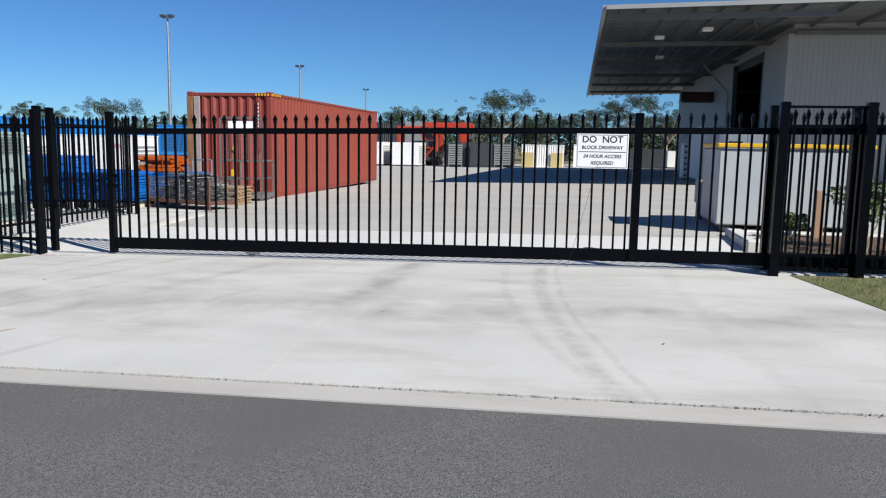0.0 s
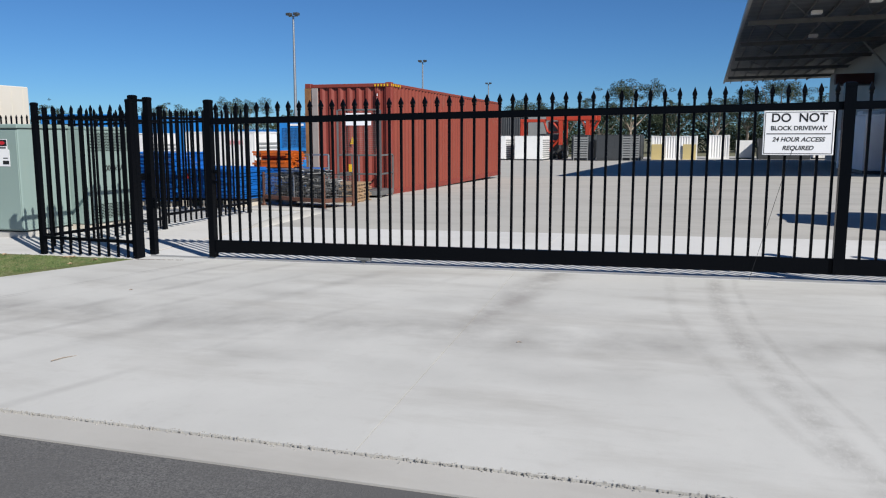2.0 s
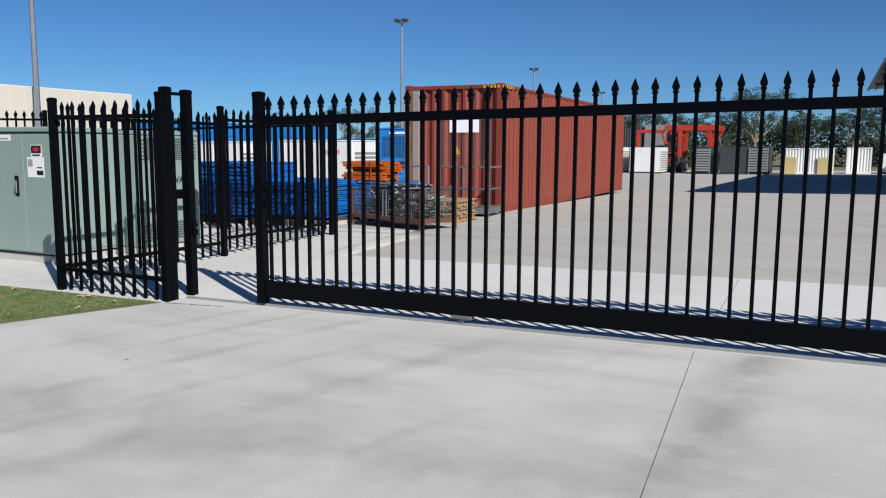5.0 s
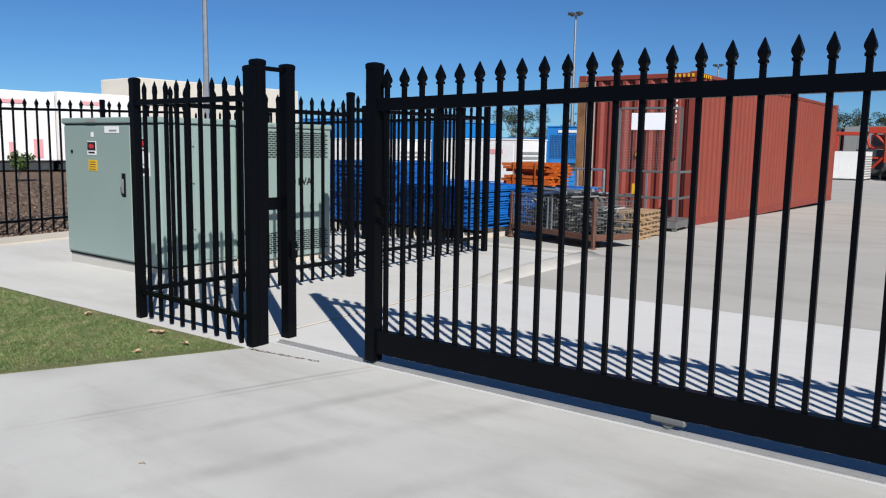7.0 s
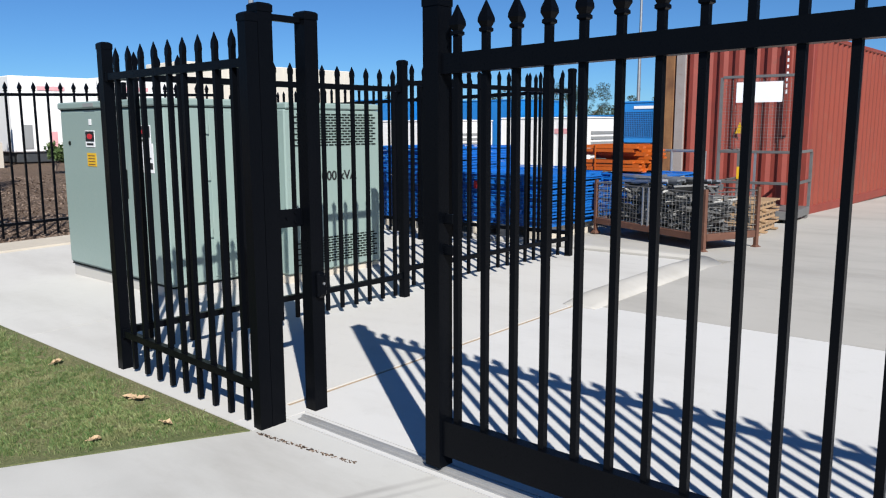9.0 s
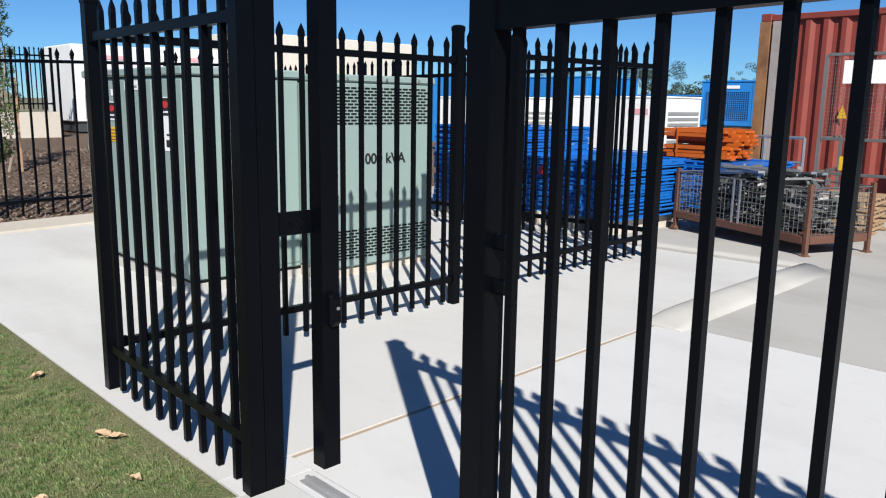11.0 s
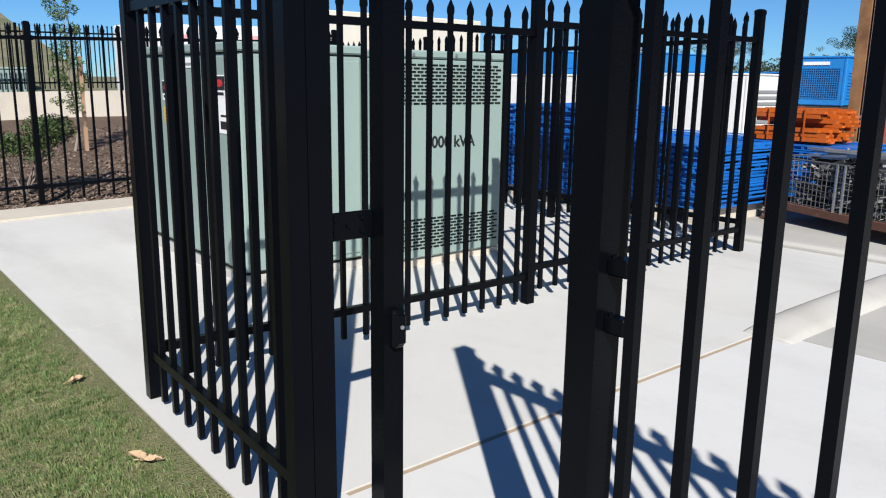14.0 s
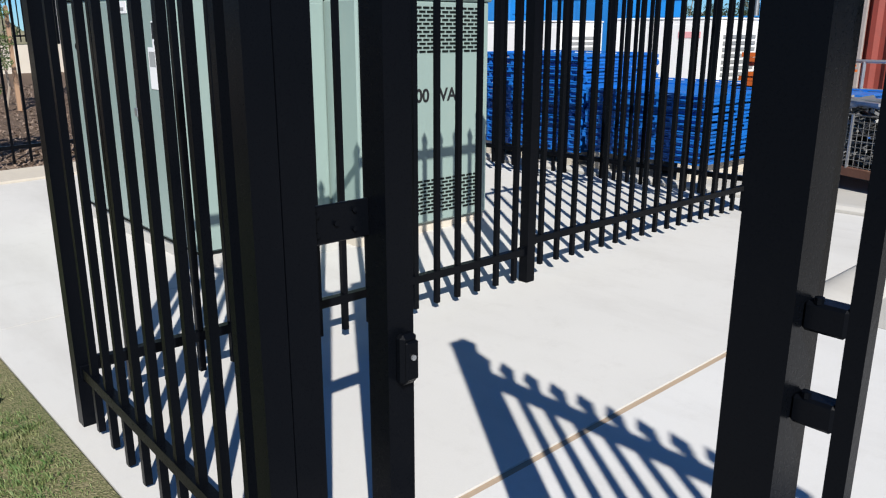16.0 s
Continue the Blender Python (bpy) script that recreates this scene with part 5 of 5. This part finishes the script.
for i in range(14000):
    x, y = -7.98 - 9 * r.random() ** 1.6, r.uniform(-3.5, 7.5)
    z = BED(x, y) + 0.022
    a, l, w = r.uniform(0, 6.28), r.uniform(0.012, 0.045), r.uniform(0.006, 0.014)
    ca, sa, t = math.cos(a), math.sin(a), r.uniform(0.0, 0.03)
    b = len(vs)
    vs += [(x - ca * l - sa * w, y - sa * l + ca * w, z), (x - ca * l + sa * w, y - sa * l - ca * w, z + 0.004), (x + ca * l + sa * w, y + sa * l - ca * w, z + t), (x + ca * l - sa * w, y + sa * l + ca * w, z + t + 0.006)]
    fs.append((b, b + 1, b + 2, b + 3))
me = bpy.data.meshes.new("bark_chips")
me.from_pydata(vs, [], fs)
me.materials.append(M_chip)
tagged(part("bark_chips", me, M_chip), "loose brown bark chips over the bed", "mulch", kind="stuff")


# ---- dry leaves and twigs ----
def dry_leaf(x, y, size, rz, seed, label):
    e = thing("dry_leaf", x, y, G(x, y) + (0.012 if x < 0 else 0.002), label, "leaf", "fallen leaves", rz)
    r = random.Random(seed)
    bm = bmesh.new()
    n = 9
    mid = [bm.verts.new((size * (i / (n - 1) - 0.5) * 2, 0, 0.012 + 0.02 * size * 10 * abs(i / (n - 1) - 0.5))) for i in range(n)]
    for sgn in (1, -1):
        edge = [bm.verts.new((size * (i / (n - 1) - 0.5) * 2, sgn * size * 0.55 * math.sin(math.pi * i / (n - 1)) * r.uniform(0.6, 1.1), 0.02 + 0.015 * r.random())) for i in range(1, n - 1)]
        for i in range(n - 3):
            bm.faces.new((mid[i + 1], mid[i + 2], edge[i + 1], edge[i]))
        bm.faces.new((mid[0], mid[1], edge[0]))
        bm.faces.new((mid[n - 2], mid[n - 1], edge[n - 3]))
    part("blade", bm, M_dryleaf, e)
    part("stalk", bm_rod(bmesh.new(), (-size * 1.5, 0, 0.02), (-size, 0, 0.022), 0.0022, 5), M_dryleaf, e)


dry_leaf(-0.93, -0.24, 0.055, 200, 1, "curled dry brown leaf lying on the grass")
dry_leaf(-0.86, -0.21, 0.045, 60, 2, "curled dry brown leaf lying on the grass")
dry_leaf(-1.95, -0.22, 0.05, 120, 3, "small dry brown leaf lying on the grass")
dry_leaf(-0.42, -0.3, 0.035, 20, 4, "small dry brown leaf lying on the grass")
dry_leaf(-2.4, -0.9, 0.04, 20, 5, "small dry brown leaf lying on the grass")
dry_leaf(-0.5, -0.62, 0.03, 80, 6, "small dry brown leaf lying on the grass")
for i, (x, y, rz) in enumerate(((2.35, -3.67, 70), (5.4, -2.5, 20), (7.9, -3.2, 70), (1.2, -1.6, 30))):
    e = thing("twig", x, y, G(x, y), "short dark twig lying on the concrete", "twig", "twigs on the driveway", rz)
    L = 0.09 if i == 0 else 0.018
    bm = bm_rod(bmesh.new(), (-L, 0, 0.004), (0, 0.008, 0.007), 0.0045, 5, 0.004)
    bm_rod(bm, (0, 0.008, 0.007), (L, -0.004, 0.004), 0.004, 5, 0.002)
    part("stick", bm, M_bark, e)


bm = bmesh.new()
rc = random.Random(33)
for i in range(200):
    t = rc.random() ** 1.2
    x, y = 0.0 + 0.62 * t + rc.gauss(0, 0.006), -0.06 + 0.07 * t + rc.gauss(0, 0.006)
    k = rc.uniform(0.0015, 0.0055)
    bm_box(bm, x - k, x + k, y - k * 0.5, y + k * 0.5, G(x, y) - 0.004, G(x, y) + k * 0.6)
tagged(part("soil_crumbs", bm, M_mulch), "dark soil crumbs and leaf litter beside the catch post", "litter", kind="stuff")


# ---- light masts ----
def light_mast(x, y, h):
    e = thing("light_mast", x, y, G(x, y), "tall galvanised mast with twin floodlights", "light mast", "yard light masts")
    part("base_plate", bm_loft(bmesh.new(), 0, 0, [(0, 0.22, 0.22), (0.04, 0.22, 0.22)], 4), M_galv, e)
    part("pole", bm_loft(bmesh.new(), 0, 0, [(0.04, 0.13, 0.13), (h * 0.5, 0.1, 0.1), (h - 0.25, 0.065, 0.065)], 10), M_galv, e)
    part("cross_arm", bm_box(bmesh.new(), -0.35, 0.35, -0.03, 0.03, h - 0.26, h - 0.2, 0.005), M_galv, e)
    for s in (-1, 1):
        f = part("floodlight", bm_box(bmesh.new(), s * 0.28 - 0.17, s * 0.28 + 0.17, -0.26, 0.12, h - 0.18, h - 0.02, 0.02), M_dark, e)
        part("lens", bm_box(bmesh.new(), s * 0.28 - 0.14, s * 0.28 + 0.14, -0.24, 0.1, h - 0.19, h - 0.181), M_louv, f)


for x, y, h in ((-20.6, 41.3, 10.4), (-21.9, 70.9, 10.4), (-24, 105, 10.4), (-20.5, 14.0, 10.4)):
    light_mast(x, y, h)


# ---- warehouse with canopy ----
def warehouse():
    e = thing("warehouse", 15.74, 26.0, 0.2, "pale grey clad warehouse with a wide steel canopy", "building")
    X1, Y1, HW = 26.0, 36.0, 6.2
    # front wall
    part("front_wall", corrugated(bmesh.new(), (0.2, 0.0, 0), (1, 0, 0), (0, -1, 0), X1 - 0.2, 0.0, HW, 0.2, 0.02), M_wall, e, "ribbed pale grey cladding")
    part("front_wall_backing", bm_box(bmesh.new(), 0.0, X1, 0.04, 0.2, -0.5, HW), M_wall, e)
    part("corner_flashing", bm_box(bmesh.new(), -0.06, 0.2, -0.05, 0.038, -0.5, HW, 0.01), M_wall, e)
    # side wall with the doorway
    d0, d1, dh = 4.5, 11.8, 6.0
    part("side_wall", bm_box(bmesh.new(), 0.0, 0.2, 0.205, d0, -0.5, HW), M_wall, e)
    part("side_wall", bm_box(bmesh.new(), 0.0, 0.2, d1, Y1, -0.5, HW), M_wall, e)
    part("door_lintel", bm_box(bmesh.new(), 0.0, 0.2, d0, d1, dh, HW), M_wall, e)
    for y in (d0, d1 - 0.12):
        part("door_jamb", bm_box(bmesh.new(), -0.03, 0.21, y, y + 0.12, -0.5, dh, 0.01), M_dark, e)
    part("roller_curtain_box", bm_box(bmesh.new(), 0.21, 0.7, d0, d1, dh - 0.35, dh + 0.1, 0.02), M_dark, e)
    # Added wall and ceiling; charcoal colour stands for shade seen through the doorway
    part("doorway_shade_wall", bm_box(bmesh.new(), 10.0, 10.2, 0.2, Y1, -0.5, HW), M_dark, e)
    part("inner_floor", bm_box(bmesh.new(), 0.2, 10.0, 0.2, Y1, -0.45, -0.28), M_yard, e)
    part("doorway_shade_ceiling", bm_box(bmesh.new(), 0.2, X1, 0.46, Y1 - 0.2, HW + 0.01, HW + 0.1), M_dark, e)
    part("end_wall", bm_box(bmesh.new(), 0.2, X1, Y1 - 0.2, Y1, -0.5, HW), M_wall, e)
    part("eave_gutter", bm_box(bmesh.new(), 0.22, X1, -0.2, -0.05, HW - 0.08, HW + 0.12, 0.02), M_steel, e)
    part("upper_wall", bm_box(bmesh.new(), 0.25, X1, 0.3, 0.45, HW, 7.3), M_wall, e)
    part("upper_side_wall", bm_box(bmesh.new(), 0.25, 0.4, 0.46, Y1, HW, 6.7), M_wall, e)
    part("pelmet", bm_box(bmesh.new(), 0.2, X1, 0.02, 0.29, HW + 0.15, 6.9), M_wall, e)
    # canopy: sheet, fascia, purlins and rafters; low edge on the yard side
    cx, cy0, cy1, z0, slope = -7.74, -5.7, 45.0, 6.40, 0.022
    zc = lambda x: z0 + (x - cx) * slope
    bm = bmesh.new()
    corr = []
    n = 90
    for i in range(n + 1):
        y = cy0 + (cy1 - cy0) * i / n
        dz = 0.02 if i % 2 else 0.0
        corr.append([bm.verts.new((x, y, zc(x) + dz)) for x in (cx, X1)] + [bm.verts.new((x, y, zc(x) + dz + 0.03)) for x in (cx, X1)])
    for a, b in zip(corr, corr[1:]):
        bm.faces.new((a[0], a[1], b[1], b[0]))
        bm.faces.new((a[2], b[2], b[3], a[3]))
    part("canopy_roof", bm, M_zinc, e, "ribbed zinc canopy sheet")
    part("front_fascia", rail_bm((cx, cy0 - 0.06, zc(cx) - 0.02), (X1, cy0 - 0.06, zc(X1) - 0.02), 0.15, 0.1), M_louv, e, "pale grey fascia edge")
    part("side_gutter", rail_bm((cx - 0.06, cy0, zc(cx) - 0.04), (cx - 0.06, cy1, zc(cx) - 0.04), 0.22, 0.12), M_clad, e, "pale gutter along the low edge")
    for i in range(6):
        y = cy0 + 0.6 + i * 8.2
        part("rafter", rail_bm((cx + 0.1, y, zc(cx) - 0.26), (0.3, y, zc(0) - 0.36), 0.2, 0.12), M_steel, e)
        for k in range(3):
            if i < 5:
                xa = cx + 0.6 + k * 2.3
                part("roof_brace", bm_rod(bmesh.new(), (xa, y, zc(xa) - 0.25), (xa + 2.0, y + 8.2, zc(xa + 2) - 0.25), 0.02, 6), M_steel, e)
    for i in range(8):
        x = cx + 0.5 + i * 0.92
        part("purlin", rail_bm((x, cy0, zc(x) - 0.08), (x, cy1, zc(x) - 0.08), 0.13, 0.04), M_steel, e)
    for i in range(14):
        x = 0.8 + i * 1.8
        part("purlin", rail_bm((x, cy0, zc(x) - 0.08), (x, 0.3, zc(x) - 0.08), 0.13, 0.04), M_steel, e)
    for x, y in ((-5.2, 1.0), (-4.4, 9.0), (-3.5, -1.2)):
        part("canopy_light", bm_box(bmesh.new(), x - 0.2, x + 0.2, y - 0.2, y + 0.2, zc(x) - 0.34, zc(x) - 0.2, 0.02), M_white, e)
    # upper roof and clerestory behind
    part("upper_roof", bm_box(bmesh.new(), 3.5, X1, 2.0, Y1, 7.75, 7.9), M_zinc, e)
    part("clerestory", corrugated(bmesh.new(), (3.5, 2.0, 0), (1, 0, 0), (0, -1, 0), X1 - 3.5, 6.7, 9.0, 0.3, 0.04), M_white, e, "white ribbed upper wall")
    part("main_roof", bm_box(bmesh.new(), 3.5, X1, 2.1, Y1, 8.9, 9.0), M_zinc, e)
    dp = part("downpipe", bm_rod(bmesh.new(), (-0.12, 12.6, -0.5), (-0.12, 12.6, 4.6), 0.06, 8), M_clad, e)
    part("downpipe_offset", bm_rod(bmesh.new(), (-0.12, 12.6, 4.6), (-1.6, 12.6, zc(-1.6) - 0.3), 0.06, 8), M_clad, dp)


warehouse()

rb = thing("wall_box", 15.2, 44.0, 4.6, "dark red cabinet fixed to the warehouse side wall, darkened for canopy shade", "cabinet")
part("body", bm_box(bmesh.new(), -1.5, 0.52, 0, 0.6, 0, 0.6, 0.02), M_redshade, rb)
part("bracket", bm_box(bmesh.new(), -1.4, 0.5, 0.1, 0.5, -0.08, -0.002, 0.01), M_steel, rb)


# ---- things beside the gate, inside the yard ----
def store_cabinet(x, y, w, d, h, cols, bar, label):
    e = thing("equipment_cabinet", x, y, G(x, y), label, "cabinet", "cabinets under the canopy")
    part("body", bm_box(bmesh.new(), 0, w, 0, d, 0.12, h, 0.02), M_white, e)
    part("skid", bm_box(bmesh.new(), 0.06, w - 0.06, 0.05, d - 0.05, 0.0, 0.118), M_dark, e)
    mesh = to_mesh("lashing_point", bm_box(bmesh.new(), -0.06, 0.06, -0.012, -0.001, -0.05, 0.05, 0.003), M_dark)
    for px in cols:
        for k in range(6):
            part("lashing_point", mesh, M_dark, e, m=pose(px, 0, h * (0.14 + 0.155 * k)))
    part("door_seam", bm_box(bmesh.new(), w / 2 - 0.012, w / 2 + 0.012, -0.008, -0.001, 0.2, h - 0.08), M_louv, e)
    if bar:
        part("logo_bar", bm_box(bmesh.new(), *bar[:2], -0.012, -0.001, *bar[2:], 0.003), M_dark, e, "plain dark logo bar")


store_cabinet(13.26, 32.0, 1.45, 1.4, 2.75, (0.14, 1.3), None, "tall white equipment cabinet with dark lashing points")
store_cabinet(12.55, 32.4, 0.66, 1.2, 1.9, (0.12,), None, "low white equipment cabinet beside a taller one")
store_cabinet(13.24, 25.0, 1.8, 1.5, 2.42, (1.62,), (0.15, 0.7, 1.75, 1.86), "white equipment cabinet with a dark logo bar")


def skip_bin():
    x0, y0, w, d, h = 9.42, 3.75, 2.3, 1.6, 1.42
    e = thing("waste_skip", x0, y0, G(10.5, 4.4), "pale grey steel skip with a yellow top rail", "skip bin")
    part("body", bm_box(bmesh.new(), 0, w, 0, d, 0.1, h - 0.09, 0.02), M_skip, e)
    part("floor_runner", bm_box(bmesh.new(), 0.1, 0.25, 0.05, d - 0.05, 0.0, 0.098), M_dark, e)
    part("floor_runner", bm_box(bmesh.new(), w - 0.25, w - 0.1, 0.05, d - 0.05, 0.0, 0.098), M_dark, e)
    for a in ((-0.04, w + 0.04, -0.05, 0.02), (-0.04, w + 0.04, d - 0.02, d + 0.05), (-0.05, 0.02, 0.025, d - 0.025), (w - 0.02, w + 0.05, 0.025, d - 0.025)):
        part("top_rail", bm_box(bmesh.new(), *a, h - 0.07, h, 0.012), M_yellow, e, "yellow painted rim")
    part("lid", bm_box(bmesh.new(), 0.02, w - 0.02, 0.03, d - 0.03, h - 0.06, h - 0.03, 0.01), M_dark, e)


skip_bin()
genset("white_generator", 12.75, 28.2, G(11, 28), 2.4, 3.5, 2.45, M_white, "white insulated equipment box under the canopy", 0, None, (0.9, 2.05, 0.8, 0.1, M_ink))
gb = thing("grey_crate", 9.45, 5.9, G(9.6, 6.0), "weathered grey crate with dark end panel", "crate")
part("body", bm_box(bmesh.new(), 0, 0.42, 0, 0.5, 0.3, 0.75, 0.02), M_louv, gb)
part("end_panel", bm_box(bmesh.new(), 0.425, 0.72, 0.02, 0.5, 0.3, 0.82, 0.02), M_dark, gb)
for px in (0.03, 0.6):
    part("leg", bm_box(bmesh.new(), px, px + 0.08, 0.05, 0.45, 0.0, 0.298, 0.01), M_steel, gb)
bx = thing("timber_post", 10.75, 2.9, G(10.7, 2.9), "short weathered timber post in the bed", "post")
part("post_body", bm_loft(bmesh.new(), 0, 0, [(0, 0.06, 0.06), (0.75, 0.055, 0.055), (0.77, 0.05, 0.05)], 4), M_stake, bx)


# ---- far row of the yard: twenty-foot units about 75 m into the yard ----
FY = 75.0
genset("white_generator", -16.4, FY, G(-8, FY), 2.5, 4, 2.6, M_white, "white generator container at the far side of the yard", 0)
genset("white_generator", -12.8, FY - 0.4, G(-8, FY), 3.0, 4, 2.6, M_white, "white generator container with a dark port", 0)
container("shipping_container", -19.5, 82, 0, 6.0, 2.4, 4.9, M_dark, M_dark, "dark blue container stack beyond the white units", None, True)
genset("site_cabin", -13.2, 83, G(0, 83), 3.4, 3, 5.0, M_louv, "pale ribbed cabin standing behind the generator units", 0)
genset("dark_generator", -6.9, FY + 0.7, G(-3, FY), 2.1, 4, 2.65, M_dark, "charcoal generator unit with louvred end", 0)
genset("dark_generator", -4.2, FY, G(-1, FY), 4.5, 4, 2.65, M_dark, "long charcoal generator unit with louvred end", 0)
for e_x, e_w in ((-6.6, 1.4), (-1.5, 0.75), (-0.6, 0.7)):
    ey = FY - 0.1 if e_x > -5 else FY + 0.6
    lp = thing("louvre_panel", e_x, ey, G(e_x, ey), "grey louvred radiator panel on a generator end", "louvre panel")
    for k in range(9):
        part("slat", bm_box(bmesh.new(), 0, e_w, -0.06, -0.03, 0.3 + k * 0.25, 0.46 + k * 0.25, 0.004), M_louv, lp)
    for px in (-0.06, e_w):
        part("stile", bm_box(bmesh.new(), px, px + 0.06, -0.07, -0.03, 0.0, 2.6, 0.004), M_louv, lp)
container("tank_container", 1.15, 77.5, 0, 4.6, 2.4, 2.5, M_white, M_white, "white ribbed tank container with yellow doors", None, True)
for px in (1.2, 4.35):
    yd = thing("yellow_panel", px, 77.36, G(3, 77), "yellow door panel leaning on the white container", "panel")
    part("panel_sheet", bm_box(bmesh.new(), 0, 1.3, 0, 0.08, 0, 1.6, 0.01), M_paleyel, yd)
container("tank_container", 6.8, 78.5, 0, 2.1, 2.4, 2.5, M_white, M_white, "narrow white ribbed container in the far row", None, True)
genset("white_generator", 9.6, 78.5, G(10, 78), 1.5, 2.4, 1.9, M_white, "low white generator unit in the far row", 0)
genset("white_generator", 16.9, 79, G(11, 79), 1.6, 2.4, 1.9, M_white, "low white generator unit in the far row", 0)
genset("dark_generator", 11.6, 77, G(11, 77), 4.8, 3, 2.1, M_dark, "dark equipment unit in the canopy shade", 0)


def straddle_carrier():
    e = thing("straddle_carrier", -8.83, 80.0, G(-5, 80), "tall red straddle carrier machine with black tyres", "machine")
    for py in (0.0, 3.4):
        part("leg", bm_loft(bmesh.new(), 0.0, py, [(1.6, 0.2, 0.2), (3.0, 0.18, 0.2), (4.4, 0.24, 0.22)], 4), M_cred, e)
        part("leg", bm_loft(bmesh.new(), 2.97, py, [(1.1, 0.26, 0.22), (1.6, 0.22, 0.22), (4.4, 0.2, 0.2)], 4), M_cred, e)
        part("top_beam", bm_box(bmesh.new(), -1.64, 3.9, py - 0.25, py + 0.25, 4.3, 4.9, 0.04), M_cred, e)
        part("rear_beam", bm_box(bmesh.new(), -4.6, -1.66, py - 0.16, py + 0.16, 4.1, 4.45, 0.04), M_cred, e)
        part("rear_post", bm_loft(bmesh.new(), -4.4, py, [(0.0, 0.2, 0.2), (4.09, 0.16, 0.16)], 4), M_cred, e)
        for p, q in (((2.97, py, 2.9), (3.75, py, 4.35)), ((2.97, py, 2.9), (2.3, py, 4.35)), ((0.0, py, 2.4), (-1.7, py, 0.5)), ((-0.1, py, 3.2), (-1.2, py, 4.35)), ((-1.9, py, 4.2), (-1.5, py, 3.0))):
            part("brace", bm_rod(bmesh.new(), p, q, 0.13, 8), M_cred, e)
        for px in (0.0, 2.97):
            w = part("wheel", bm_rod(bmesh.new(), (px - 0.25, py, 0.6), (px + 0.25, py, 0.6), 0.6, 18), M_rubber, e)
            part("rim", bm_rod(bmesh.new(), (px - 0.27, py, 0.6), (px + 0.27, py, 0.6), 0.28, 14), M_louv, w)
    for px in (0.0, 2.97):
        part("side_beam", bm_box(bmesh.new(), px - 0.2, px + 0.2, 0.26, 3.14, 4.35, 4.8, 0.03), M_cred, e)
    part("engine_body", bm_box(bmesh.new(), -2.7, -0.25, 0.3, 3.1, 0.5, 2.8, 0.06), M_dark, e, "dark engine housing")
    part("engine_rail", bm_box(bmesh.new(), -2.6, -0.3, 0.15, 0.29, 1.9, 2.1, 0.02), M_cred, e)
    c = part("cabin", bm_box(bmesh.new(), -1.5, -0.3, 0.3, 2.0, 2.85, 4.2, 0.05), M_cred, e)
    part("cabin_window", bm_box(bmesh.new(), -1.35, -0.45, 0.27, 0.298, 3.1, 4.0), M_dark, c)


straddle_carrier()
